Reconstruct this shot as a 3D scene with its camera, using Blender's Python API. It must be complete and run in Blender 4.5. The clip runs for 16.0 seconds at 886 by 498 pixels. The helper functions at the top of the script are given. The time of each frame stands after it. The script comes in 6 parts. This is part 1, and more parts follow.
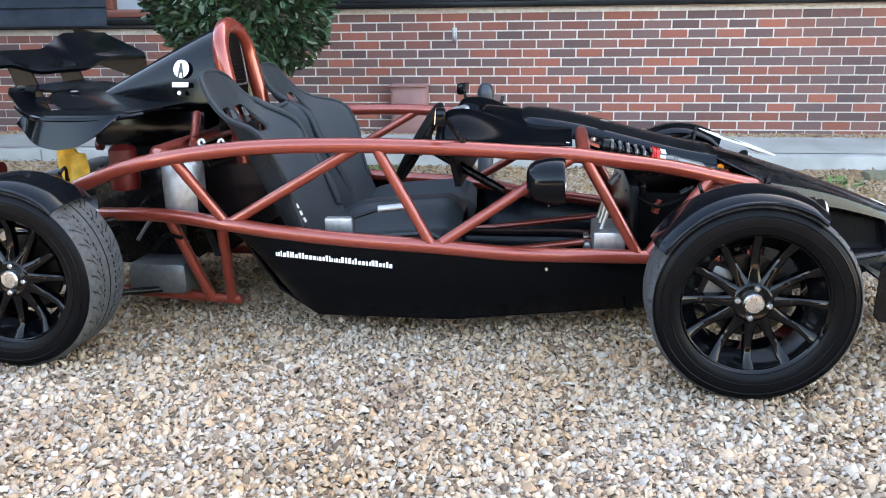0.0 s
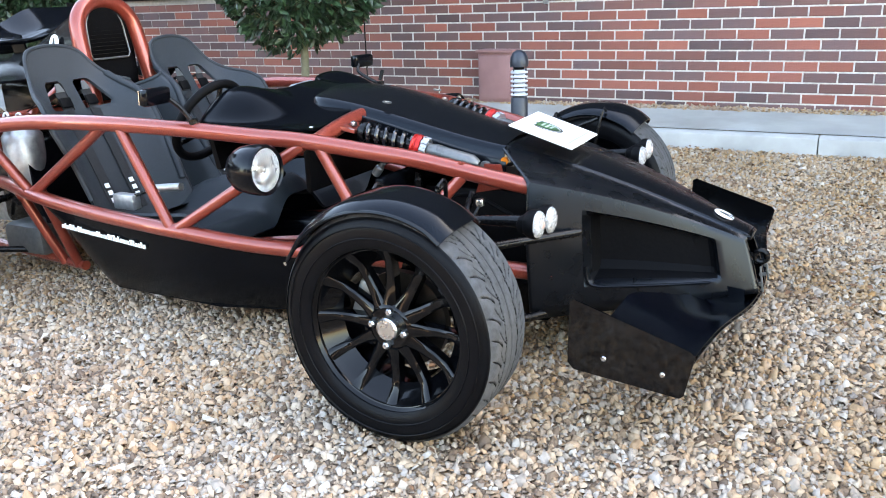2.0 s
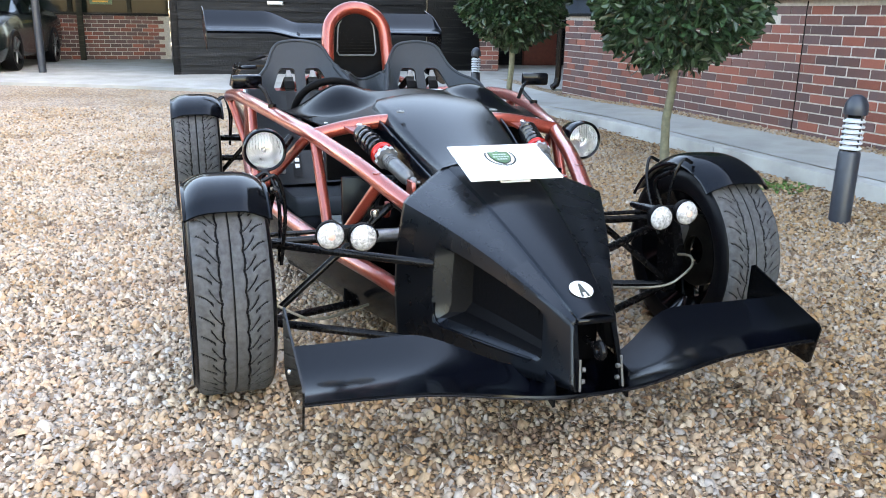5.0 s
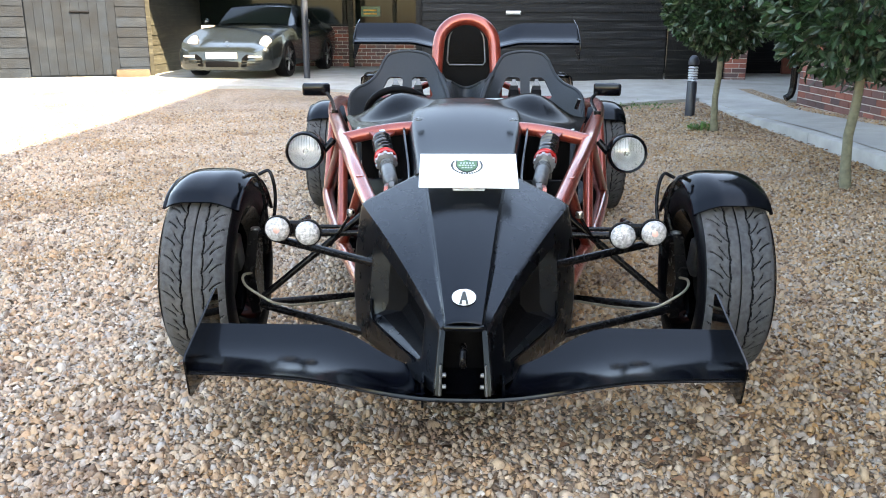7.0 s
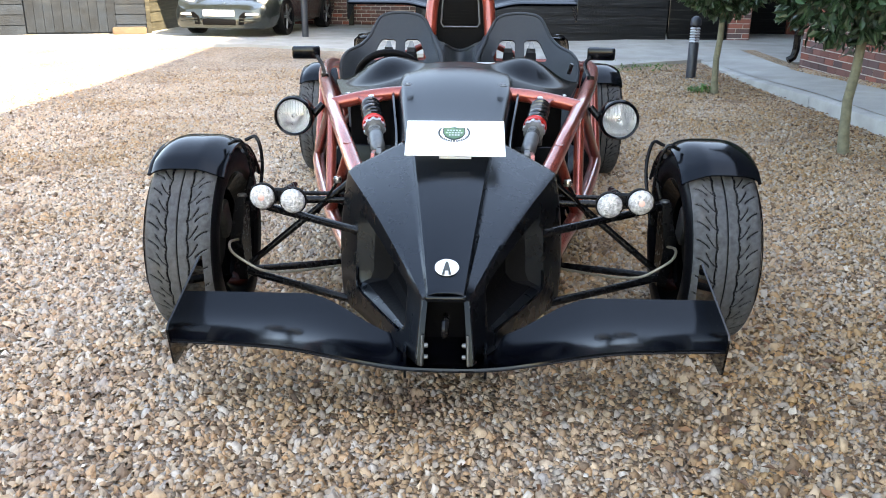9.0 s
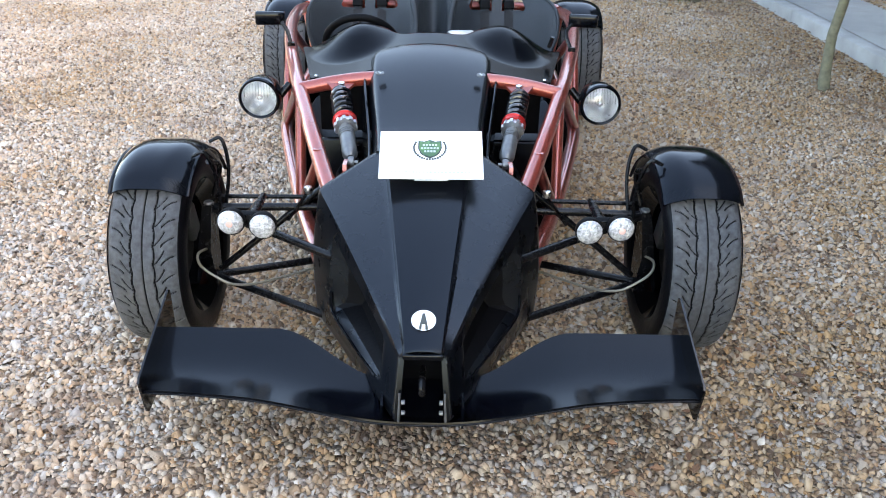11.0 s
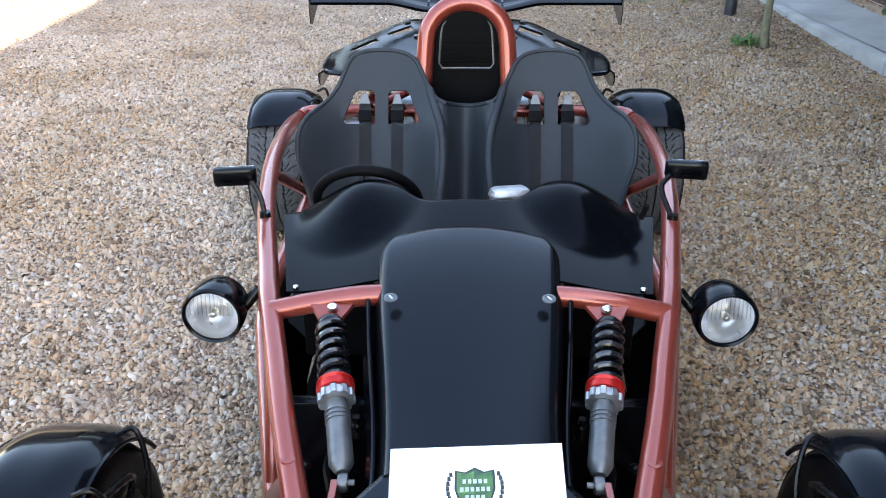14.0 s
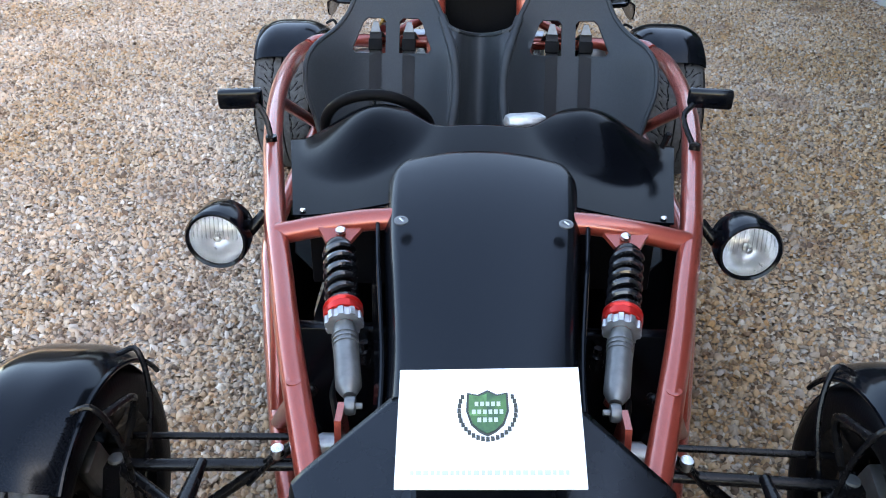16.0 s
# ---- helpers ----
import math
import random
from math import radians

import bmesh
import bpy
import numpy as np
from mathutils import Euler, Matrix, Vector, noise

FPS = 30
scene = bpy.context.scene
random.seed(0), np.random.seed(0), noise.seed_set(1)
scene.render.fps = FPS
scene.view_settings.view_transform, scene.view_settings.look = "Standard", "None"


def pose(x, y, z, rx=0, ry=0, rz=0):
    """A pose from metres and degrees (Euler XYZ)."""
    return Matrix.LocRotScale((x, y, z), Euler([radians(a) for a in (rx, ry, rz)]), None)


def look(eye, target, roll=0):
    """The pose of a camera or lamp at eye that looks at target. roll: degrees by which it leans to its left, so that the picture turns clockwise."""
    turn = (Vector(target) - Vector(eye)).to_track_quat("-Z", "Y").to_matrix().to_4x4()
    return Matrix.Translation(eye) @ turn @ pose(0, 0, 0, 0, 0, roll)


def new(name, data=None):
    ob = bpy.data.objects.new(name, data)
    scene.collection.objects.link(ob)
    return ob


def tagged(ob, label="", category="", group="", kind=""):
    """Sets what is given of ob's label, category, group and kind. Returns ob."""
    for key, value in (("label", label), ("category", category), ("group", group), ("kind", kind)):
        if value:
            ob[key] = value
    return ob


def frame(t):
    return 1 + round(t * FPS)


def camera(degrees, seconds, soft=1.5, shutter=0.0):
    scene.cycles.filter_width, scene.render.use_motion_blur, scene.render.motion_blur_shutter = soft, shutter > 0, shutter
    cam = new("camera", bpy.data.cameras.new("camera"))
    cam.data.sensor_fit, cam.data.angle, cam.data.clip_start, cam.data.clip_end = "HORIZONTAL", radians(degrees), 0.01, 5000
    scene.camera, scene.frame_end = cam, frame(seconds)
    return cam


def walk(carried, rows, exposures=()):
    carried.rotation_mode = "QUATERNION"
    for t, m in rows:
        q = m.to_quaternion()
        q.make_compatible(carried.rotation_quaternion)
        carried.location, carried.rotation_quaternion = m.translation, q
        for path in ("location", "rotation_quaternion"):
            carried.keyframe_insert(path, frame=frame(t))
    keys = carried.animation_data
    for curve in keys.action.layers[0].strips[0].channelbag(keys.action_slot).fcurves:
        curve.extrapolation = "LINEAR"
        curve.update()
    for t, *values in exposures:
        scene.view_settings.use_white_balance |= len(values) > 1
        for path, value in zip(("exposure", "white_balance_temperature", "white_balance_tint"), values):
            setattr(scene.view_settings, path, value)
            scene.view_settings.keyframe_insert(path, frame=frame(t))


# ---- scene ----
cam = camera(56.91, 16.0, soft=0.95)
PATH = [
    (0.0, -0.587, -3.218, 1.073, 74.91, 0.57, 7.63),
    (0.5, -0.200, -2.992, 1.087, 73.13, 1.68, 11.13),
    (1.0, 0.232, -2.795, 1.060, 72.92, 2.15, 15.85),
    (1.5, 0.653, -2.629, 1.055, 73.02, 2.06, 21.55),
    (2.0, 1.013, -2.432, 1.076, 72.57, 1.96, 27.98),
    (2.5, 1.334, -2.264, 1.064, 72.81, 1.43, 34.75),
    (3.0, 1.599, -2.007, 1.048, 72.58, 0.87, 42.28),
    (3.5, 1.806, -1.734, 1.051, 71.96, 0.45, 49.85),
    (4.0, 2.020, -1.505, 1.055, 72.52, -0.16, 57.07),
    (4.5, 2.204, -1.223, 1.045, 73.61, -1.00, 64.76),
    (5.0, 2.321, -0.928, 1.059, 74.14, -1.08, 71.65),
    (5.2, 2.403, -0.814, 1.067, 74.41, -1.04, 74.54),
    (7.3, 2.558, 0.044, 1.087, 74.08, -0.16, 92.39),
    (7.5, 2.553, 0.052, 1.086, 73.83, -0.24, 92.56),
    (8.0, 2.550, 0.050, 1.079, 73.26, -0.32, 92.45),
    (8.5, 2.542, 0.052, 1.077, 72.67, -0.38, 92.34),
    (8.7, 2.545, 0.050, 1.081, 72.40, -0.38, 92.15),
    (10.8, 2.354, 0.015, 1.477, 62.89, -1.23, 89.91),
    (11.0, 2.313, 0.021, 1.499, 62.41, -1.20, 89.88),
    (11.5, 2.131, -0.006, 1.568, 61.60, -1.54, 89.72),
    (12.0, 1.917, -0.021, 1.617, 61.48, -1.64, 89.81),
    (12.5, 1.660, 0.007, 1.630, 61.79, -0.97, 90.58),
    (13.0, 1.438, 0.031, 1.628, 61.84, 0.12, 91.62),
    (13.5, 1.246, -0.010, 1.622, 62.24, 0.11, 91.34),
    (14.0, 1.113, -0.026, 1.647, 62.71, 0.14, 91.11),
    (14.5, 1.064, -0.033, 1.657, 64.43, -0.11, 91.05),
    (15.0, 1.066, -0.050, 1.655, 65.71, -0.85, 90.86),
    (15.5, 1.060, -0.030, 1.636, 63.62, -0.33, 91.60),
    (16.0, 1.084, -0.038, 1.555, 59.52, -0.38, 91.97),
]
walk(cam, [(t, pose(x, y, z, rx, ry, rz)) for t, x, y, z, rx, ry, rz in PATH], exposures=[(0.0, 3.66, 8600, 12), (1.5, 3.80, 8600, 12), (3.0, 3.88, 8700, 12), (5.0, 3.74, 8800, 12), (8.0, 3.44, 8900, 12), (11.0, 3.55, 8300, 12), (14.5, 3.31, 8000, 12), (16.0, 3.36, 8000, 12)])

# ---- light ----
SUN_EL, SUN_AZ = radians(38.5), math.atan2(0.835, 0.55)
world = bpy.data.worlds.new("sky")
scene.world = world
world.use_nodes = True
wn = world.node_tree
sky = wn.nodes.new("ShaderNodeTexSky")
sky.sky_type = "NISHITA"
sky.sun_disc = False
sky.sun_elevation = SUN_EL
sky.sun_rotation = math.pi / 2 - SUN_AZ
sky.air_density, sky.dust_density, sky.ozone_density = 1.0, 1.0, 1.0
wn.links.new(sky.outputs[0], wn.nodes["Background"].inputs[0])
wn.nodes["Background"].inputs[1].default_value = 0.15
sun_dir = Vector((math.cos(SUN_EL) * math.cos(SUN_AZ), math.cos(SUN_EL) * math.sin(SUN_AZ), math.sin(SUN_EL)))
sun = new("sun", bpy.data.lights.new("sun", "SUN"))
sun.data.energy, sun.data.angle, sun.data.color = 4.0, radians(0.6), (1.0, 0.93, 0.82)
sun.matrix_basis = look(sun_dir * 40, (0, 0, 0))


# ---- materials ----
def material(name, colour, rough=0.5, metal=0.0, vary=0.15, scale=12.0, bump=0.0, bump_scale=80.0, colour2=None,
             coat=0.0, spec=0.5, rand=0.0, island=0.0, grime=0.0, rough_vary=0.08, streak=None, tint=None, tones=None):
    m = bpy.data.materials.new(name)
    m.use_nodes = True
    nt = m.node_tree
    b = nt.nodes["Principled BSDF"]
    tc = nt.nodes.new("ShaderNodeTexCoord")
    n1 = nt.nodes.new("ShaderNodeTexNoise")
    n1.inputs["Scale"].default_value, n1.inputs["Detail"].default_value = scale, 6
    nt.links.new(tc.outputs["Object"], n1.inputs["Vector"])
    mix = nt.nodes.new("ShaderNodeMix")
    mix.data_type = "RGBA"
    c2 = colour2 or tuple(c * (1 - vary) for c in colour)
    mix.inputs[6].default_value, mix.inputs[7].default_value = (*c2, 1), (*(min(1, c * (1 + vary * 0.6)) for c in colour), 1)
    ramp = nt.nodes.new("ShaderNodeMapRange")
    ramp.inputs[1].default_value, ramp.inputs[2].default_value = 0.3, 0.7
    nt.links.new(n1.outputs["Fac"], ramp.inputs[0])
    nt.links.new(ramp.outputs[0], mix.inputs[0])
    out = mix.outputs[2]
    if rand or island:
        src = nt.nodes.new("ShaderNodeObjectInfo").outputs["Random"] if rand else nt.nodes.new("ShaderNodeNewGeometry").outputs["Random Per Island"]
        hsv = nt.nodes.new("ShaderNodeHueSaturation")
        mr = nt.nodes.new("ShaderNodeMapRange")
        k = rand or island
        mr.inputs[3].default_value, mr.inputs[4].default_value = 1 - k, 1 + k
        nt.links.new(src, mr.inputs[0])
        nt.links.new(mr.outputs[0], hsv.inputs["Value"])
        if tones:
            # each piece takes one of the fired colours
            far = nt.nodes.new("ShaderNodeMath")
            far.operation, far.inputs[1].default_value = "MULTIPLY", 7.31
            nt.links.new(src, far.inputs[0])
            frac = nt.nodes.new("ShaderNodeMath")
            frac.operation = "FRACT"
            nt.links.new(far.outputs[0], frac.inputs[0])
            cr = nt.nodes.new("ShaderNodeValToRGB")
            while len(cr.color_ramp.elements) < len(tones):
                cr.color_ramp.elements.new(0.5)
            for e, (p, c) in zip(cr.color_ramp.elements, tones):
                e.position, e.color = p, (*c, 1)
            nt.links.new(frac.outputs[0], cr.inputs[0])
            tm = nt.nodes.new("ShaderNodeMix")
            tm.data_type, tm.inputs[0].default_value = "RGBA", 0.72
            nt.links.new(out, tm.inputs[6])
            nt.links.new(cr.outputs[0], tm.inputs[7])
            out = tm.outputs[2]
        nt.links.new(out, hsv.inputs["Color"])
        out = hsv.outputs[0]
    if grime:
        n3 = nt.nodes.new("ShaderNodeTexNoise")
        n3.inputs["Scale"].default_value, n3.inputs["Detail"].default_value = 3.0, 8
        nt.links.new(tc.outputs["Object"], n3.inputs["Vector"])
        g = nt.nodes.new("ShaderNodeMapRange")
        g.inputs[1].default_value, g.inputs[2].default_value, g.inputs[4].default_value = 0.5, 0.75, grime
        nt.links.new(n3.outputs["Fac"], g.inputs[0])
        mg = nt.nodes.new("ShaderNodeMix")
        mg.data_type = "RGBA"
        mg.inputs[7].default_value = (0.16, 0.13, 0.10, 1)
        nt.links.new(g.outputs[0], mg.inputs[0])
        nt.links.new(out, mg.inputs[6])
        out = mg.outputs[2]
    if streak:
        # worn marks drawn out along the boards; on tarred ones also painted-in glints
        mp = nt.nodes.new("ShaderNodeMapping")
        mp.inputs["Scale"].default_value = streak[0]
        nt.links.new(tc.outputs["Object"], mp.inputs[0])
        n4 = nt.nodes.new("ShaderNodeTexNoise")
        n4.inputs["Scale"].default_value, n4.inputs["Detail"].default_value = 1.0, 7
        nt.links.new(mp.outputs[0], n4.inputs["Vector"])
        sr = nt.nodes.new("ShaderNodeMapRange")
        sr.inputs[1].default_value, sr.inputs[2].default_value, sr.inputs[4].default_value = 0.52, 0.72, streak[2]
        nt.links.new(n4.outputs["Fac"], sr.inputs[0])
        ms = nt.nodes.new("ShaderNodeMix")
        ms.data_type = "RGBA"
        ms.inputs[7].default_value = (*streak[1], 1)
        nt.links.new(sr.outputs[0], ms.inputs[0])
        nt.links.new(out, ms.inputs[6])
        out = ms.outputs[2]
    nt.links.new(out, b.inputs["Base Color"])
    rr = nt.nodes.new("ShaderNodeMapRange")
    rr.inputs[3].default_value, rr.inputs[4].default_value = max(0.02, rough - rough_vary), min(1, rough + rough_vary)
    nt.links.new(n1.outputs["Fac"], rr.inputs[0])
    nt.links.new(rr.outputs[0], b.inputs["Roughness"])
    b.inputs["Metallic"].default_value = metal
    b.inputs["Coat Weight"].default_value = coat
    b.inputs["Coat Roughness"].default_value = 0.08
    b.inputs["Specular IOR Level"].default_value = spec
    if tint:
        b.inputs["Specular Tint"].default_value = (*tint, 1)
    if bump:
        n2 = nt.nodes.new("ShaderNodeTexNoise")
        n2.inputs["Scale"].default_value, n2.inputs["Detail"].default_value = bump_scale, 4
        nt.links.new(tc.outputs["Object"], n2.inputs["Vector"])
        bp = nt.nodes.new("ShaderNodeBump")
        bp.inputs["Strength"].default_value, bp.inputs["Distance"].default_value = bump, 0.01
        nt.links.new(n2.outputs["Fac"], bp.inputs["Height"])
        nt.links.new(bp.outputs[0], b.inputs["Normal"])
    return m


def stone_material(name, cells):
    """Mixed flint gravel: buff, tan, grey, off-white and brown. cells: size of the stones where they are only texture."""
    m = bpy.data.materials.new(name)
    m.use_nodes = True
    nt = m.node_tree
    b = nt.nodes["Principled BSDF"]
    tc = nt.nodes.new("ShaderNodeTexCoord")
    cr = nt.nodes.new("ShaderNodeValToRGB")
    cr.color_ramp.interpolation = "LINEAR"
    tones = [(0.0, (0.105, 0.070, 0.047)), (0.12, (0.215, 0.140, 0.090)), (0.24, (0.43, 0.295, 0.185)), (0.38, (0.31, 0.255, 0.205)), (0.52, (0.50, 0.370, 0.255)),
             (0.66, (0.40, 0.245, 0.142)), (0.80, (0.52, 0.415, 0.310)), (0.91, (0.33, 0.285, 0.245)), (1.0, (0.57, 0.495, 0.410))]
    els = cr.color_ramp.elements
    while len(els) < len(tones):
        els.new(0.5)
    for e, (p, c) in zip(els, tones):
        e.position, e.color = p, (*c, 1)
    big = nt.nodes.new("ShaderNodeTexNoise")
    big.inputs["Scale"].default_value, big.inputs["Detail"].default_value = 1.1, 5
    nt.links.new(tc.outputs["Object"], big.inputs["Vector"])
    value_range = nt.nodes.new("ShaderNodeMapRange")
    value_range.inputs[1].default_value, value_range.inputs[2].default_value = 0.35, 0.7
    value_range.inputs[3].default_value, value_range.inputs[4].default_value = 1.07, 0.78
    # browner, darker stones on the side towards the path
    xyz = nt.nodes.new("ShaderNodeSeparateXYZ")
    nt.links.new(tc.outputs["Object"], xyz.inputs[0])
    zone = nt.nodes.new("ShaderNodeMapRange")
    zone.inputs[1].default_value, zone.inputs[2].default_value = -0.9, 1.1
    zone.inputs[3].default_value, zone.inputs[4].default_value = -0.06, 0.15
    nt.links.new(xyz.outputs[1], zone.inputs[0])
    both = nt.nodes.new("ShaderNodeMath")
    nt.links.new(big.outputs["Fac"], both.inputs[0])
    nt.links.new(zone.outputs[0], both.inputs[1])
    nt.links.new(both.outputs[0], value_range.inputs[0])
    hsv = nt.nodes.new("ShaderNodeHueSaturation")
    nt.links.new(value_range.outputs[0], hsv.inputs["Value"])
    sat = nt.nodes.new("ShaderNodeMapRange")
    sat.inputs[1].default_value, sat.inputs[2].default_value = 0.35, 0.7
    sat.inputs[3].default_value, sat.inputs[4].default_value = 0.98, 1.32
    nt.links.new(both.outputs[0], sat.inputs[0])
    nt.links.new(sat.outputs[0], hsv.inputs["Saturation"])
    fine = nt.nodes.new("ShaderNodeTexNoise")
    fine.inputs["Scale"].default_value, fine.inputs["Detail"].default_value = 160, 3
    nt.links.new(tc.outputs["Object"], fine.inputs["Vector"])
    bp = nt.nodes.new("ShaderNodeBump")
    if cells:
        vo = nt.nodes.new("ShaderNodeTexVoronoi")
        vo.inputs["Scale"].default_value = 1 / cells
        nt.links.new(tc.outputs["Object"], vo.inputs["Vector"])
        sep = nt.nodes.new("ShaderNodeSeparateColor")
        nt.links.new(vo.outputs["Color"], sep.inputs[0])
        # shade in the gaps between stones, painted dark into the bed's colour
        gap_shade = nt.nodes.new("ShaderNodeMapRange")
        gap_shade.inputs[1].default_value, gap_shade.inputs[2].default_value, gap_shade.inputs[3].default_value, gap_shade.inputs[4].default_value = 0.42, 0.72, 0.0, 0.60
        nt.links.new(vo.outputs["Distance"], gap_shade.inputs[0])
        nt.links.new(sep.outputs[0], cr.inputs[0])
        inv = nt.nodes.new("ShaderNodeMath")
        inv.operation, inv.inputs[0].default_value = "SUBTRACT", 1.0
        nt.links.new(vo.outputs["Distance"], inv.inputs[1])
        nt.links.new(inv.outputs[0], bp.inputs["Height"])
        bp.inputs["Strength"].default_value, bp.inputs["Distance"].default_value = 0.9, 0.02
    else:
        geo = nt.nodes.new("ShaderNodeNewGeometry")
        nt.links.new(geo.outputs["Random Per Island"], cr.inputs[0])
        nt.links.new(fine.outputs["Fac"], bp.inputs["Height"])
        bp.inputs["Strength"].default_value, bp.inputs["Distance"].default_value = 0.3, 0.004
    nt.links.new(cr.outputs[0], hsv.inputs["Color"])
    # brown patches of leaf litter and soil
    lit = nt.nodes.new("ShaderNodeTexNoise")
    lit.inputs["Scale"].default_value, lit.inputs["Detail"].default_value = 2.6, 9
    nt.links.new(tc.outputs["Object"], lit.inputs["Vector"])
    lr = nt.nodes.new("ShaderNodeMapRange")
    lr.inputs[1].default_value, lr.inputs[2].default_value, lr.inputs[4].default_value = 0.57, 0.72, 0.62
    nt.links.new(lit.outputs["Fac"], lr.inputs[0])
    lm = nt.nodes.new("ShaderNodeMix")
    lm.data_type = "RGBA"
    lm.inputs[7].default_value = (0.17, 0.098, 0.062, 1)
    nt.links.new(lr.outputs[0], lm.inputs[0])
    nt.links.new(hsv.outputs[0], lm.inputs[6])
    out = lm.outputs[2]
    if cells:
        gm = nt.nodes.new("ShaderNodeMix")
        gm.data_type = "RGBA"
        gm.inputs[7].default_value = (0.05, 0.036, 0.026, 1)
        nt.links.new(gap_shade.outputs[0], gm.inputs[0])
        nt.links.new(out, gm.inputs[6])
        out = gm.outputs[2]
    nt.links.new(out, b.inputs["Base Color"])
    nt.links.new(bp.outputs[0], b.inputs["Normal"])
    b.inputs["Roughness"].default_value = 0.68
    return m


def carbon_material(name, rough, spec):
    """Black carbon cloth under lacquer: a fine 2 x 2 twill."""
    m = bpy.data.materials.new(name)
    m.use_nodes = True
    nt = m.node_tree
    b = nt.nodes["Principled BSDF"]
    tc = nt.nodes.new("ShaderNodeTexCoord")
    mp = nt.nodes.new("ShaderNodeMapping")
    mp.inputs["Rotation"].default_value = (0, 0, radians(45))
    nt.links.new(tc.outputs["Object"], mp.inputs[0])
    ch = nt.nodes.new("ShaderNodeTexChecker")
    ch.inputs["Scale"].default_value = 260
    ch.inputs[1].default_value, ch.inputs[2].default_value = (0.0026, 0.0030, 0.0040, 1), (0.0034, 0.0039, 0.0052, 1)
    nt.links.new(mp.outputs[0], ch.inputs[0])
    nt.links.new(ch.outputs[0], b.inputs["Base Color"])
    b.inputs["Roughness"].default_value = rough
    b.inputs["Specular IOR Level"].default_value = spec
    b.inputs["Specular Tint"].default_value = (0.72, 0.86, 1.0, 1)
    return m


def glass_material(name, colour=(1, 1, 1), rough=0.02):
    m = bpy.data.materials.new(name)
    m.use_nodes = True
    b = m.node_tree.nodes["Principled BSDF"]
    b.inputs["Base Color"].default_value = (*colour, 1)
    b.inputs["Transmission Weight"].default_value = 1.0
    b.inputs["Roughness"].default_value, b.inputs["IOR"].default_value = rough, 1.45
    return m


GRAVEL, GRAVEL_FAR = stone_material("gravel", 0), stone_material("gravel_bed", 0.0165)
RED = material("red_tube_paint", (0.262, 0.042, 0.026), 0.28, 0.40, 0.12, 900.0, coat=0.7, rough_vary=0.05)
RED_CAN = material("red_plastic", (0.10, 0.007, 0.006), 0.4)
BLACK = material("black_gelcoat", (0.0018, 0.0023, 0.0036), 0.15, 0, 0.2, 30.0, rough_vary=0.05, spec=0.20, tint=(0.85, 0.93, 1.0))
PLATE = material("polished_black_sheet", (0.002, 0.0021, 0.0024), 0.06, 0, 0.2, 12.0, rough_vary=0.04, spec=0.42)
BRAID = material("braided_hose", (0.26, 0.23, 0.17), 0.45, 0.5, 0.35, 400.0)
SATIN = material("satin_black_panel", (0.0018, 0.0021, 0.0030), 0.22, 0, 0.25, 25.0, bump=0.03, bump_scale=300, spec=0.14, tint=(0.75, 0.88, 1.0))
NOSE = material("satin_black_lacquer", (0.0020, 0.0025, 0.0036), 0.28, 0, 0.2, 18.0, rough_vary=0.06, bump=0.015, bump_scale=260, spec=0.36, tint=(0.80, 0.90, 1.0))
COWL = material("deep_black_panel", (0.0016, 0.0020, 0.0030), 0.17, 0, 0.2, 20.0, rough_vary=0.05, spec=0.040, tint=(0.75, 0.88, 1.0))
CARBON = carbon_material("carbon_weave", 0.24, 0.21)
CARBON_MATT = carbon_material("carbon_lacquer", 0.12, 0.16)
SEAT = material("seat_composite", (0.0250, 0.0300, 0.0345), 0.42, 0, 0.15, 200.0, bump=0.12, bump_scale=500, spec=0.18)
RUBBER = material("tyre_rubber", (0.0030, 0.0032, 0.0040), 0.36, 0, 0.25, 25.0, bump=0.1, bump_scale=200, spec=0.10)
TREAD = material("tyre_tread", (0.051, 0.054, 0.057), 0.85, 0, 0.45, 60.0, bump=0.3, bump_scale=350, grime=0.25)
RIM = material("gloss_black_alloy", (0.0016, 0.0018, 0.0024), 0.08, 0, 0.2, 20.0, rough_vary=0.03, spec=0.26)
STEEL = material("bright_steel", (0.62, 0.62, 0.61), 0.28, 1.0, 0.12, 60.0)
ALU = material("dull_aluminium", (0.42, 0.43, 0.44), 0.45, 0.9, 0.25, 40.0, bump=0.1)
REFLECTOR = material("lamp_reflector", (0.95, 0.95, 0.95), 0.30, 0.55, 0.05, 60.0)
CHROME = material("chrome", (0.85, 0.85, 0.86), 0.06, 1.0, 0.02)
DISC = material("brake_disc_iron", (0.035, 0.032, 0.029), 0.42, 0.9, 0.35, 30.0)
BLACK_TUBE = material("black_powder_coat", (0.004, 0.004, 0.0045), 0.26, 0, 0.2, 60.0, spec=0.2)
BLACK_MATT = material("matt_black_plastic", (0.0035, 0.0035, 0.004), 0.5, 0, 0.2, 80.0, bump=0.1, spec=0.05)
GREY_SHOCK = material("shock_body_grey", (0.13, 0.135, 0.135), 0.4, 0.6, 0.2, 50.0)
RED_RING = material("anodised_red", (0.46, 0.015, 0.012), 0.3, 0.5)
BLUE_STEEL = material("spring_steel_black", (0.006, 0.0065, 0.008), 0.25, 0, 0.2, 40.0, coat=0.4)
LENS = glass_material("clear_lens", (1, 1, 1), 0.03)
WHITE_LENS = material("clear_ribbed_plastic", (0.62, 0.61, 0.60), 0.10, 0.2, 0.12, 120.0, bump=0.7, bump_scale=180, colour2=(0.24, 0.24, 0.24), coat=0.8)
PINK_BULB = material("amber_pink_bulb", (0.62, 0.36, 0.30), 0.3)
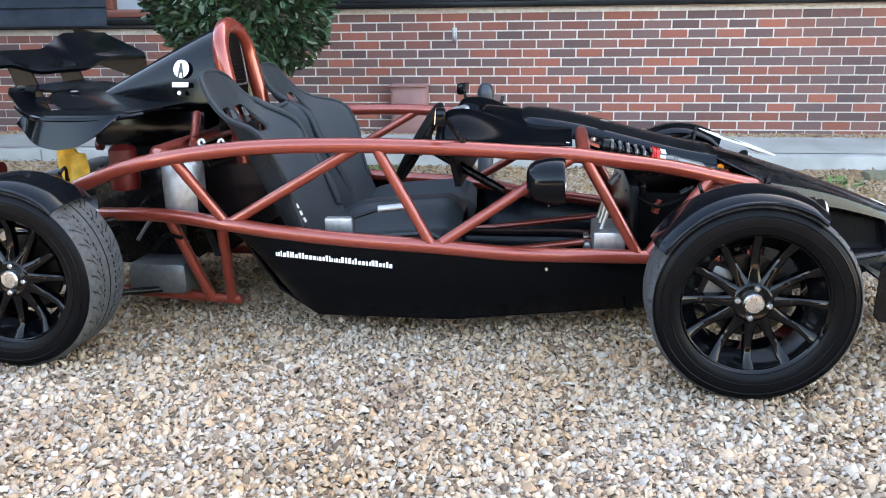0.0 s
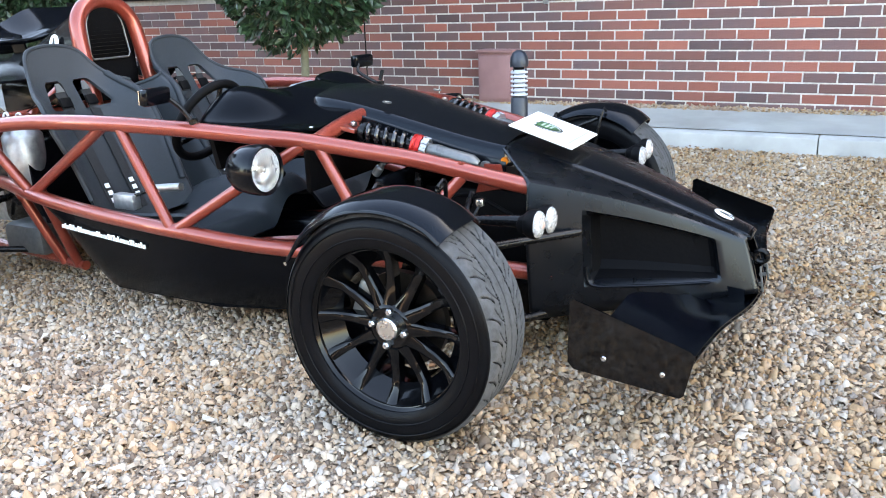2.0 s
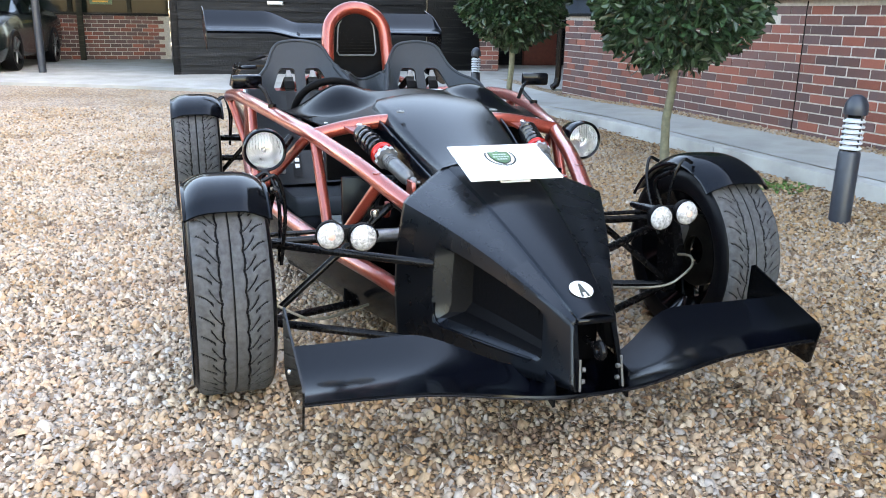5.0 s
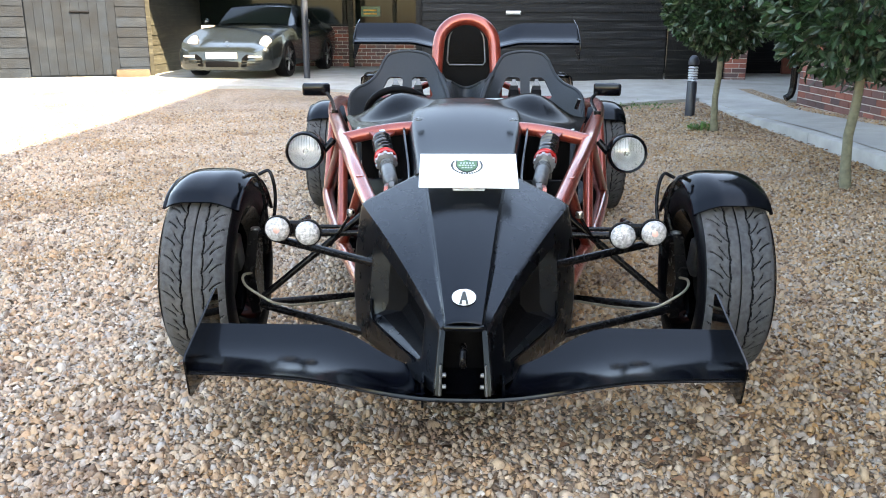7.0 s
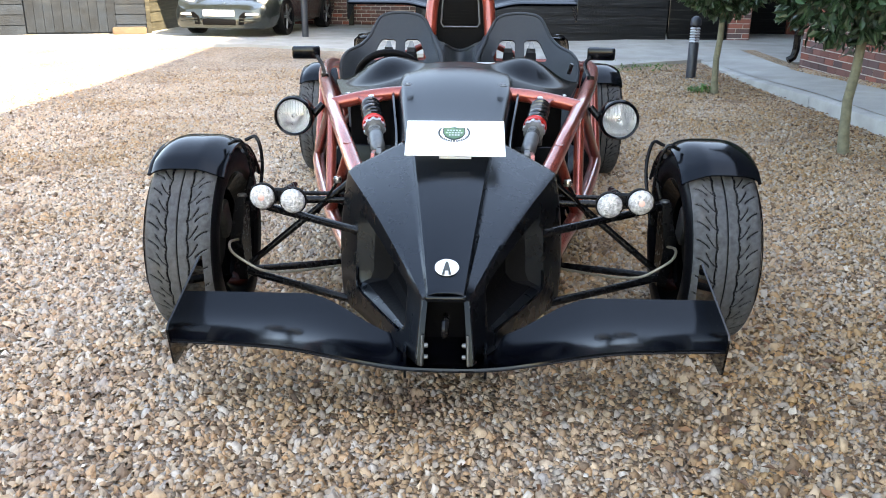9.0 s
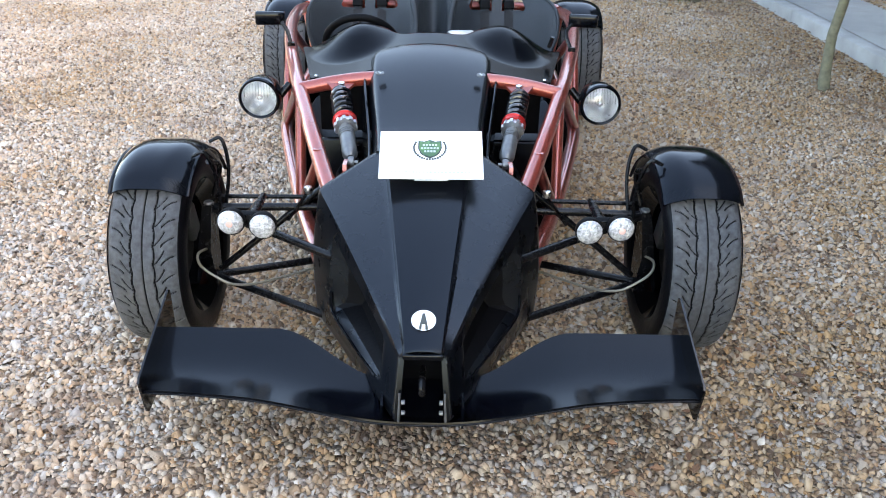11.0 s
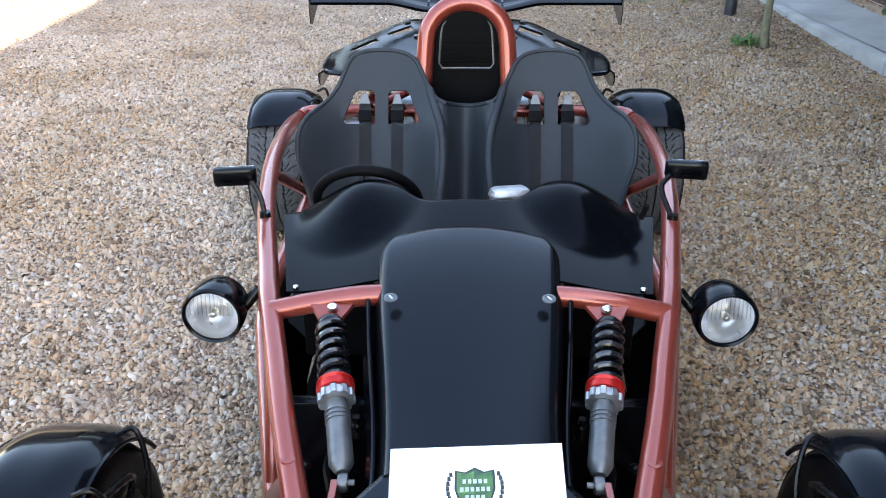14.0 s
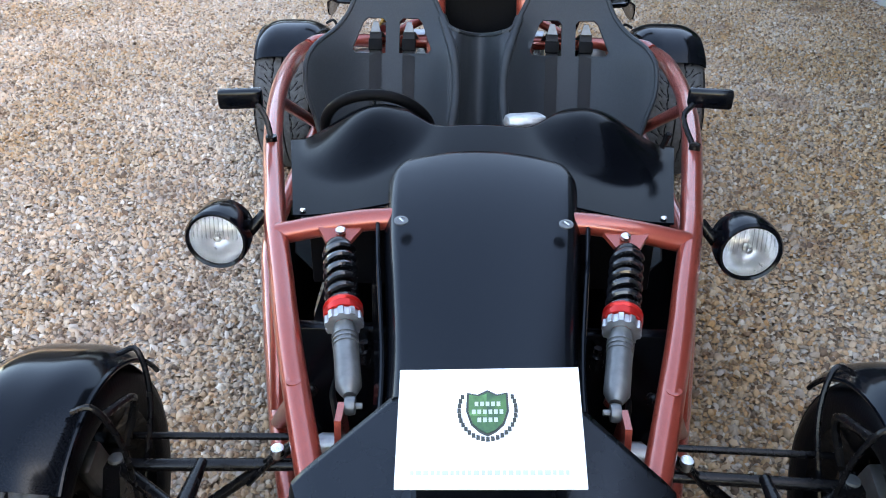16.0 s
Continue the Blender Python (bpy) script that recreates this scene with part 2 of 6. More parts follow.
ORANGE = material("orange_repeater", (0.85, 0.22, 0.02), 0.3, coat=0.5)
YELLOW = material("ochre_cloth", (0.62, 0.33, 0.04), 0.75, 0, 0.3, 30.0, bump=0.3, bump_scale=60)
WHITE = material("white_card", (0.82, 0.82, 0.80), 0.45, 0, 0.03, 5.0)
DECAL = material("white_decal", (0.80, 0.80, 0.78), 0.4, 0, 0.06, 40.0)
GREEN = material("green_crest", (0.007, 0.038, 0.022), 0.4, 0, 0.6, 45.0, colour2=(0.055, 0.16, 0.04))
CREST_LIGHT = material("light_green_ink", (0.07, 0.20, 0.06), 0.4, 0, 0.5, 60.0)
INK = material("dark_ink", (0.03, 0.035, 0.03), 0.5)
PALE_INK = material("pale_ink", (0.42, 0.47, 0.43), 0.5)
STRAP = material("harness_webbing", (0.009, 0.0095, 0.011), 0.8, 0, 0.2, 120.0, bump=0.5, bump_scale=900)
FIRED = [(0.0, (0.085, 0.060, 0.062)), (0.26, (0.112, 0.072, 0.070)), (0.46, (0.150, 0.076, 0.066)), (0.66, (0.200, 0.076, 0.058)), (0.84, (0.270, 0.082, 0.054)), (1.0, (0.330, 0.096, 0.058))]
BRICK = material("red_brick", (0.172, 0.069, 0.054), 0.85, 0, 0.35, 9.0, bump=0.5, bump_scale=70, colour2=(0.108, 0.060, 0.059), rand=0.22, tones=FIRED)
BRICK_REST = material("red_brick_rest", (0.172, 0.069, 0.054), 0.85, 0, 0.35, 9.0, bump=0.5, bump_scale=70, colour2=(0.108, 0.060, 0.059), island=0.22, tones=FIRED)
MORTAR = material("pale_mortar", (0.54, 0.495, 0.44), 0.9, 0, 0.2, 30.0, bump=0.5, bump_scale=120)
CONCRETE = material("pavement_concrete", (0.315, 0.312, 0.288), 0.85, 0, 0.2, 2.5, bump=0.25, bump_scale=150, grime=0.35)
KERB = material("kerb_concrete", (0.35, 0.345, 0.32), 0.85, 0, 0.25, 4.0, bump=0.3, bump_scale=120, grime=0.3)
BOARD = material("tarred_boards", (0.0028, 0.0031, 0.0037), 0.5, 0, 0.5, 6.0, bump=0.6, bump_scale=30, rand=0.6, spec=0.2, streak=((1.6, 1.6, 34), (0.045, 0.045, 0.047), 0.45))
BOARD_SHED = material("weathered_slate_boards", (0.0050, 0.0092, 0.0150), 0.7, 0, 0.45, 5.0, bump=0.4, bump_scale=45, rand=0.35, spec=0.25, streak=((3.0, 3.0, 9.0), (0.016, 0.0215, 0.0275), 0.6))
BOARD_GREY = material("weathered_blue_boards", (0.0170, 0.0250, 0.0350), 0.7, 0, 0.4, 5.0, bump=0.4, bump_scale=45, rand=0.3, spec=0.25, streak=((3.0, 3.0, 9.0), (0.040, 0.044, 0.046), 0.6))
BOARD_PALE = material("weathered_olive_boards", (0.032, 0.031, 0.022), 0.8, 0, 0.35, 5.0, bump=0.4, bump_scale=45, rand=0.3, spec=0.25, streak=((1.6, 1.6, 30), (0.070, 0.066, 0.048), 0.6))
FRAME_RED = material("brown_window_frame", (0.16, 0.045, 0.03), 0.5, 0, 0.2, 20.0)
PANE = material("window_pane", (0.30, 0.33, 0.36), 0.08, 0, 0.1, 2.0, coat=0.5)
DARK_GLASS = material("dark_glass", (0.006, 0.010, 0.009), 0.05, 0, 0.1, 2.0, spec=0.12)
SLATE = material("slate_roof", (0.010, 0.010, 0.011), 0.8, 0, 0.3, 6.0, bump=0.3, spec=0.2)
BARK = material("bay_bark", (0.165, 0.155, 0.10), 0.85, 0, 0.3, 30.0, bump=0.5, bump_scale=60)
LEAF = material("bay_leaf", (0.021, 0.053, 0.021), 0.38, 0, 0.3, 8.0, island=0.45)
WEED = material("weed_leaf", (0.07, 0.16, 0.03), 0.6, 0, 0.3, 20.0, island=0.3)
DEAD_LEAF = material("fallen_leaf", (0.16, 0.075, 0.035), 0.8, 0, 0.3, 20.0, island=0.5)
BOX_PINK = material("meter_box_plastic", (0.27, 0.135, 0.125), 0.55, 0, 0.12, 8.0)
BOLLARD = material("blue_black_bollard", (0.022, 0.028, 0.038), 0.4, 0, 0.2, 20.0)
LOUVRE = material("bollard_louvre", (0.62, 0.66, 0.70), 0.35, 0.2, 0.1, 30.0)
CAR_GREY = material("grey_car_paint", (0.021, 0.027, 0.0265), 0.24, 0.45, 0.05, 400.0, coat=0.6)
STONE = material("sandstone_block", (0.075, 0.050, 0.032), 0.9, 0, 0.3, 8.0, bump=0.5)


# ---- mesh helpers ----
def link(name, bm, mat, parent=None, label="", smooth=True, angle=40):
    me = bpy.data.meshes.new(name)
    bmesh.ops.recalc_face_normals(bm, faces=bm.faces[:])
    bm.to_mesh(me)
    bm.free()
    for mm in (mat if isinstance(mat, (list, tuple)) else (mat,)):
        me.materials.append(mm)
    if smooth:
        me.polygons.foreach_set("use_smooth", [True] * len(me.polygons))
        me.set_sharp_from_angle(angle=radians(angle))
    ob = new(name, me)
    if parent is not None:
        ob.parent = parent
    if label:
        ob["label"] = label
    return ob


def part(name, bm, mat, parent, label="", smooth=True, angle=40):
    return link(name, bm, mat, parent, label, smooth, angle)


def thing(name, label, category, at=(0, 0, 0), group="", kind=""):
    ob = new(name)
    ob.location = at
    ob.empty_display_size = 0.1
    return tagged(ob, label, category, group, kind)


def smooth_path(pts, n=8):
    """Catmull-Rom through the points."""
    p = [Vector(q) for q in pts]
    p = [p[0] * 2 - p[1]] + p + [p[-1] * 2 - p[-2]]
    out = []
    for i in range(1, len(p) - 2):
        a, b, c, d = p[i - 1:i + 3]
        for k in range(n):
            t = k / n
            out.append(0.5 * ((2 * b) + (c - a) * t + (2 * a - 5 * b + 4 * c - d) * t * t + (3 * b - a - 3 * c + d) * t ** 3))
    out.append(p[-2])
    return out


def add_tube(bm, pts, r, seg=12, closed=False, cap=True, rz=None):
    """A swept tube. r: radius or list of radii; rz: second radius for an oval section."""
    pts = [Vector(q) for q in pts]
    n = len(pts)
    rs = r if isinstance(r, (list, tuple)) else [r] * n
    rings, prev = [], None
    for i, p in enumerate(pts):
        a, b = (pts[i - 1], pts[(i + 1) % n]) if closed else (pts[max(0, i - 1)], pts[min(n - 1, i + 1)])
        t = (b - a).normalized()
        if prev is None:
            ref = Vector((0, 0, 1)) if abs(t.z) < 0.9 else Vector((1, 0, 0))
            u = (ref - t * ref.dot(t)).normalized()
        else:
            u = (prev - t * prev.dot(t)).normalized()
        prev = u
        v = t.cross(u)
        k = rz / rs[i] if rz else 1
        rings.append([bm.verts.new(p + (u * math.cos(2 * math.pi * j / seg) + v * k * math.sin(2 * math.pi * j / seg)) * rs[i]) for j in range(seg)])
    for i in range(n if closed else n - 1):
        a, b = rings[i], rings[(i + 1) % n]
        for j in range(seg):
            bm.faces.new((a[j], a[(j + 1) % seg], b[(j + 1) % seg], b[j]))
    if cap and not closed:
        bm.faces.new(rings[0][::-1])
        bm.faces.new(rings[-1])
    return bm


def tube(pts, r, seg=12, n=0, closed=False, rz=None):
    return add_tube(bmesh.new(), smooth_path(pts, n) if n else pts, r, seg, closed, rz=rz)


def add_box(bm, lo, hi, bevel=0.0, m=None, seg=2):
    r = bmesh.ops.create_cube(bm, size=1.0)
    vs = r["verts"]
    lo, hi = Vector(lo), Vector(hi)
    for v in vs:
        v.co = Vector((lo[k] + (v.co[k] + 0.5) * (hi[k] - lo[k]) for k in range(3)))
    if bevel:
        es = list({e for v in vs for e in v.link_edges})
        res = bmesh.ops.bevel(bm, geom=es, offset=bevel, segments=seg, affect="EDGES", profile=0.5)
        vs = list({v for f in res["faces"] for v in f.verts} | {v for v in vs if v.is_valid})
    if m is not None:
        bmesh.ops.transform(bm, matrix=m, verts=vs)
    return bm


def box(lo, hi, bevel=0.0, m=None, seg=2):
    return add_box(bmesh.new(), lo, hi, bevel, m, seg)


def add_lathe(bm, profile, seg=32, m=None, closed=False):
    """Turns (radius, height) rows about z."""
    rings = []
    for r, h in profile:
        if r < 1e-6:
            rings.append([bm.verts.new((0, 0, h))])
        else:
            rings.append([bm.verts.new((r * math.cos(2 * math.pi * j / seg), r * math.sin(2 * math.pi * j / seg), h)) for j in range(seg)])
    if closed:
        rings.append(rings[0])
    for a, b in zip(rings, rings[1:]):
        for j in range(seg):
            k = (j + 1) % seg
            if len(a) == 1 and len(b) == 1:
                continue
            if len(a) == 1:
                bm.faces.new((a[0], b[k], b[j]))
            elif len(b) == 1:
                bm.faces.new((a[j], a[k], b[0]))
            else:
                bm.faces.new((a[j], a[k], b[k], b[j]))
    if m is not None:
        vs = list({v for ring in rings for v in ring})
        bmesh.ops.transform(bm, matrix=m, verts=vs)
    return bm


def lathe(profile, seg=32, m=None, closed=False):
    return add_lathe(bmesh.new(), profile, seg, m, closed)


def grid(fn, nu, nv, thick=0.0):
    """A sheet from fn(u, v), u and v in 0..1, thickened along its normals."""
    bm = bmesh.new()
    vs = [[bm.verts.new(fn(i / nu, j / nv)) for j in range(nv + 1)] for i in range(nu + 1)]
    for i in range(nu):
        for j in range(nv):
            bm.faces.new((vs[i][j], vs[i + 1][j], vs[i + 1][j + 1], vs[i][j + 1]))
    if thick:
        bm.normal_update()
        bmesh.ops.solidify(bm, geom=bm.faces[:], thickness=thick)
    return bm


def loft(rows, close=True, caps=True):
    """Skins rows of points of one length."""
    bm = bmesh.new()
    rings = [[bm.verts.new(p) for p in row] for row in rows]
    n = len(rows[0])
    for a, b in zip(rings, rings[1:]):
        for j in range(n if close else n - 1):
            k = (j + 1) % n
            bm.faces.new((a[j], a[k], b[k], b[j]))
    if caps and close:
        bm.faces.new(rings[0][::-1])
        bm.faces.new(rings[-1])
    return bm


def plate(outline, thick, to3, holes=(), step=0.0):
    """A flat piece with holes: outline and holes in 2D, carried by to3(u, v, w) with w from -thick/2 to thick/2."""
    from mathutils.geometry import delaunay_2d_cdt
    pts, edges = [], []
    for loop in (outline, *holes):
        k = len(pts)
        pts += [Vector(p) for p in loop]
        edges += [(k + i, k + (i + 1) % len(loop)) for i in range(len(loop))]

    def inside(p, loop):
        c = False
        for (x1, y1), (x2, y2) in zip(loop, loop[1:] + loop[:1]):
            if (y1 > p[1]) != (y2 > p[1]) and p[0] < (x2 - x1) * (p[1] - y1) / (y2 - y1) + x1:
                c = not c
        return c
    if step:
        xs, ys = [p[0] for p in outline], [p[1] for p in outline]
        x = min(xs) + step / 2
        while x < max(xs):
            y = min(ys) + step / 2
            while y < max(ys):
                if inside((x, y), outline) and not any(inside((x, y), h) for h in holes):
                    pts.append(Vector((x, y)))
                y += step
            x += step
    vs, es, fs, *_ = delaunay_2d_cdt(pts, edges, [], 0, 1e-6)
    keep = []
    for f in fs:
        c = sum((vs[i] for i in f), Vector((0, 0))) / len(f)
        if inside(c, outline) and not any(inside(c, h) for h in holes):
            keep.append(f)
    bm = bmesh.new()
    lo = [bm.verts.new(to3(v.x, v.y, -thick / 2)) for v in vs]
    hi = [bm.verts.new(to3(v.x, v.y, thick / 2)) for v in vs]
    count = {}
    for f in keep:
        bm.faces.new([lo[i] for i in f][::-1])
        bm.faces.new([hi[i] for i in f])
        for a, b in zip(f, f[1:] + f[:1]):
            count[(a, b)] = 1
    for a, b in count:
        if (b, a) not in count:
            bm.faces.new((lo[a], lo[b], hi[b], hi[a]))
    bmesh.ops.delete(bm, geom=[v for v in bm.verts if not v.link_faces], context="VERTS")
    return bm


def aim(a, b):
    """The pose that lays z along a to b, from a."""
    a, b = Vector(a), Vector(b)
    return Matrix.Translation(a) @ (b - a).to_track_quat("Z", "Y").to_matrix().to_4x4()


def rounded(w, h, r, n=5):
    """A rounded rectangle round the origin."""
    out = []
    for cx, cy, a0 in ((w - r, h - r, 0), (r - w, h - r, 90), (r - w, r - h, 180), (w - r, r - h, 270)):
        out += [(cx + r * math.cos(radians(a0 + 90 * k / n)), cy + r * math.sin(radians(a0 + 90 * k / n))) for k in range(n + 1)]
    return out


def ease(a, b, x):
    t = min(1, max(0, (x - a) / (b - a)))
    return t * t * (3 - 2 * t)


# ---- ground ----
def gz(x, y):
    return 0.04 * ease(1.5, 2.5, y) + 0.12 * ease(-6.0, -11.5, x) + 0.012 * noise.noise((x * 0.9, y * 0.9, 3.0)) * ease(9, 3, abs(x) + abs(y))


def lines(*spans):
    out = []
    for a, b, n in spans:
        out += [a + (b - a) * k / n for k in range(n)]
    return out + [spans[-1][1]]


gx = lines((-600, -60, 6), (-60, -14, 12), (-14, 4, 72), (4, 60, 12), (60, 600, 6))
gy = lines((-600, -60, 6), (-60, -6, 12), (-6, 3.2, 40), (3.2, 60, 12), (60, 600, 6))
bm = bmesh.new()
vv = [[bm.verts.new((x, y, gz(x, y) - 0.006)) for y in gy] for x in gx]
for i in range(len(gx) - 1):
    for j in range(len(gy) - 1):
        bm.faces.new((vv[i][j], vv[i + 1][j], vv[i + 1][j + 1], vv[i][j + 1]))
tagged(link("ground", bm, GRAVEL_FAR), "buff and grey flint gravel yard", "ground", kind="structure")


KY = 3.05


def pz(x, y):
    return 0.14 - 0.085 * ease(-4.5, -8.0, x) + 0.06 * (y - KY) / 0.85 + 0.12 * ease(-6.0, -11.5, x)


def gravel():
    """Loose angular stones laid over the bed round the car."""
    rng = np.random.default_rng(7)
    # a chipped stone: a small upper face, a wide waist and a flat foot
    ico = np.array([(-0.55, -0.45, 0.8), (0.5, -0.6, 0.75), (0.6, 0.5, 0.7), (-0.45, 0.55, 0.85), (-1.0, -0.7, -0.5), (0.85, -0.9, -0.5), (1.0, 0.75, -0.5), (-0.8, 0.95, -0.5)])
    tri = np.array([(0, 1, 2), (0, 2, 3), (4, 5, 1), (4, 1, 0), (5, 6, 2), (5, 2, 1), (6, 7, 3), (6, 3, 2), (7, 4, 0), (7, 0, 3)])
    x0, x1, y0, y1 = -7.6, 2.2, -4.3, 3.02
    step = 0.0150
    cx, cy = np.meshgrid(np.arange(x0, x1, step), np.arange(y0, y1, step))
    cx, cy = cx.ravel(), cy.ravel()
    # thinner towards the far ends of the patch
    keep = (rng.random(len(cx)) < np.clip((cx + 8.0) / 3.6, 0.25, 1) * np.clip((cy + 4.3) / 2.0, 0.12, 1))
    cx, cy = cx[keep], cy[keep]
    # and a few along the foot of the wall
    cx, cy = np.append(cx, rng.uniform(-7.2, 3.5, 9000)), np.append(cy, rng.uniform(3.745, 3.93, 9000))
    n = len(cx)
    cx, cy = cx + rng.normal(0, 0.0052, n), cy + rng.normal(0, 0.0052, n)
    size = np.clip(rng.lognormal(math.log(0.0068), 0.32, n), 0.0038, 0.0165)
    sc = np.stack([size * rng.uniform(0.85, 1.35, n), size * rng.uniform(0.7, 1.1, n), size * rng.uniform(0.5, 0.95, n)], 1)
    ang = rng.uniform(0, 2 * math.pi, n)
    tilt = rng.normal(0, 0.42, (n, 2))
    jit = rng.normal(0, 0.19, (60, 8, 3))
    v = (ico[None] + jit[rng.integers(0, 60, n)]) * sc[:, None, :]
    v[..., 2] += v[..., 0] * tilt[:, :1] + v[..., 1] * tilt[:, 1:]
    c, s = np.cos(ang)[:, None], np.sin(ang)[:, None]
    vx, vy = v[..., 0] * c - v[..., 1] * s, v[..., 0] * s + v[..., 1] * c
    base = np.array([gz(a, b) if b < 3.04 else pz(a, 3.79) + 0.002 for a, b in zip(cx, cy)])
    co = np.stack([vx + cx[:, None], vy + cy[:, None], v[..., 2] + (base + sc[:, 2] * 0.35 - 0.004 + rng.uniform(-0.003, 0.005, n))[:, None]], 2).reshape(-1, 3)
    faces = (tri[None] + (np.arange(n) * 8)[:, None, None]).reshape(-1, 3)
    me = bpy.data.meshes.new("gravel_stones")
    me.vertices.add(len(co))
    me.vertices.foreach_set("co", co.astype(np.float32).ravel())
    me.loops.add(faces.size)
    me.loops.foreach_set("vertex_index", faces.astype(np.int32).ravel())
    me.polygons.add(len(faces))
    me.polygons.foreach_set("loop_start", np.arange(0, faces.size, 3, dtype=np.int32))
    me.update(calc_edges=True)
    me.materials.append(GRAVEL)
    tagged(new("gravel_stones", me), "loose angular buff, grey and white gravel stones", "gravel", kind="stuff")


gravel()

# ---- pavement, kerb and yard ----
bm = grid(lambda u, v: (-9.2 + 22.2 * u, KY + 0.110 + (0.63) * v, pz(-9.2 + 22.2 * u, KY + 0.12 + 0.62 * v) + 0.001), 60, 3)
tagged(link("pavement", bm, CONCRETE), "pale grey brushed concrete path beside the brick wall", "pavement", kind="structure")
bm = grid(lambda u, v: (-9.2 + 22.2 * u, KY + 0.70 + 0.25 * v, pz(-9.2 + 22.2 * u, KY + 0.74) - 0.012 + 0.01 * v), 60, 2)
tagged(link("gravel_strip", bm, GRAVEL_FAR), "narrow strip of gravel along the foot of the wall", "gravel strip", kind="structure")
kerb = thing("kerb", "grey concrete kerb edging the gravel", "kerb", kind="structure")
x = -8.47
while x < 12:
    n = 1.83
    bm = loft([[(xx, KY + dy, pz(xx, KY) + dz) for dy, dz in ((0, -0.3), (0, -0.016), (0.005, -0.005), (0.016, 0.0), (0.118, 0.004), (0.118, -0.3))] for xx in (x + 0.004, x + n / 2, x + n - 0.004)])
    part("kerb_stone", bm, KERB, kerb)
    x += n
yard_edge = [(-8.35, 3.05), (-8.1, 2.5), (-7.9, 1.9), (-8.5, 0.4), (-9.4, -1.6), (-9.9, -3.2), (-9.7, -5.0), (-8.8, -7.5), (-8.0, -14.0)]
bm = bmesh.new()
ring = []
for k in (0.0, 0.03, 0.06, 0.1, 0.14, 0.18, 0.24, 0.32, 0.5, 1.0):
    ring.append([bm.verts.new((a + (-30 - a) * k, b + (0.02 if k else 0), gz(a + (-30 - a) * k, b) + 0.035)) for a, b in yard_edge])
low = [bm.verts.new((v.co.x, v.co.y, v.co.z - 0.1)) for v in ring[0]]
for a, b in zip([low] + ring, ring):
    for j in range(len(a) - 1):
        bm.faces.new((a[j], a[j + 1], b[j + 1], b[j]))
tagged(link("yard", bm, CONCRETE), "worn pale concrete yard with a low edge", "yard", kind="structure")
bm = grid(lambda u, v: (-8.28 - 14 * u, 3.07 + 4.5 * v, pz(-8.28 - 14 * u, KY + 0.12) + (gz(-8.28 - 14 * u, 3.05) + 0.036 - pz(-8.28 - 14 * u, KY + 0.12)) * ease(0.0, 0.10, u)), 40, 4, -0.14)
tagged(link("entrance_path", bm, CONCRETE), "concrete path running to the dark doorway", "path", kind="structure")

# ---- brick building beside the path ----
WY, WX0, WX1, BZ, TZ = 3.94, -7.4, 13.0, 0.08, 1.245
STEP_X, STEP_Z = -3.66, 1.10  # west of the window the boards reach lower
house = thing("wall_north", "long red brick plinth wall with pale mortar and dark boards above", "wall", kind="structure")
part("mortar_core", box((WX0 + 0.004, WY + 0.001, BZ - 0.2), (STEP_X, WY + 0.24, STEP_Z - 0.002)), MORTAR, house, "pale mortar backing")
part("mortar_core", box((STEP_X, WY + 0.001, BZ - 0.2), (WX1, WY + 0.24, TZ - 0.002)), MORTAR, house, "pale mortar backing")
JOINT = -3.18
part("movement_joint", box((JOINT - 0.007, WY - 0.002, BZ), (JOINT + 0.007, WY + 0.02, TZ - 0.01)), BLACK_MATT, house, "dark sealant joint")


def board_wall(name, parent, a, b, z0, z1, mat, pitch=0.17, thick=0.03, out=(0, -1)):
    """Lapped boards from a to b (plan points), facing out."""
    a, b = Vector((*a, 0)), Vector((*b, 0))
    o = Vector((*out, 0))
    z = z0
    while z < z1 - 0.02:
        h = min(pitch, z1 - z)
        rows = []
        for p in (a, b):
            rows.append([p + o * thick + Vector((0, 0, z)), p + o * (thick * 0.45) + Vector((0, 0, z + h)), p + Vector((0, 0, z + h)), p + Vector((0, 0, z))])
        part("board", loft(rows), mat, parent, smooth=False)
        z += h
    return parent


# upper storey, window and roof
upper = thing("wall_upper", "black-stained weatherboard upper storey over the brick", "wall", kind="structure")
part("drip_board", box((STEP_X, WY - 0.075, TZ), (WX1, WY + 0.2, TZ + 0.045), 0.006), BOARD, upper, "black drip board")
part("drip_board", box((WX0, WY - 0.06, STEP_Z), (STEP_X, WY + 0.2, STEP_Z + 0.03), 0.006), BOARD, upper, "black drip board")
WIN = (-4.56, -3.70)
board_wall("board", upper, (WX0, WY), (WIN[0], WY), STEP_Z + 0.03, 2.5, BOARD_GREY, 0.16)
board_wall("board", upper, (STEP_X, WY), (WX1, WY), TZ + 0.05, 2.5, BOARD, 0.16)
part("sill_board", box((WIN[0], WY - 0.07, STEP_Z + 0.032), (STEP_X, WY + 0.06, TZ - 0.055), 0.006), BOARD, upper, "dark board under the window sill")
part("upper_wall", box((WX0, WY + 0.02, 2.5), (WX1, WY + 0.24, 7.05)), BOARD, upper, "dark boarded storey")
part("inner_wall", box((WX0, WY + 0.1, TZ + 0.046), (WX1, WY + 0.24, 2.5)), BOARD, upper)
win = thing("window_1", "brown-framed casement window in the boarded wall", "window", kind="structure")
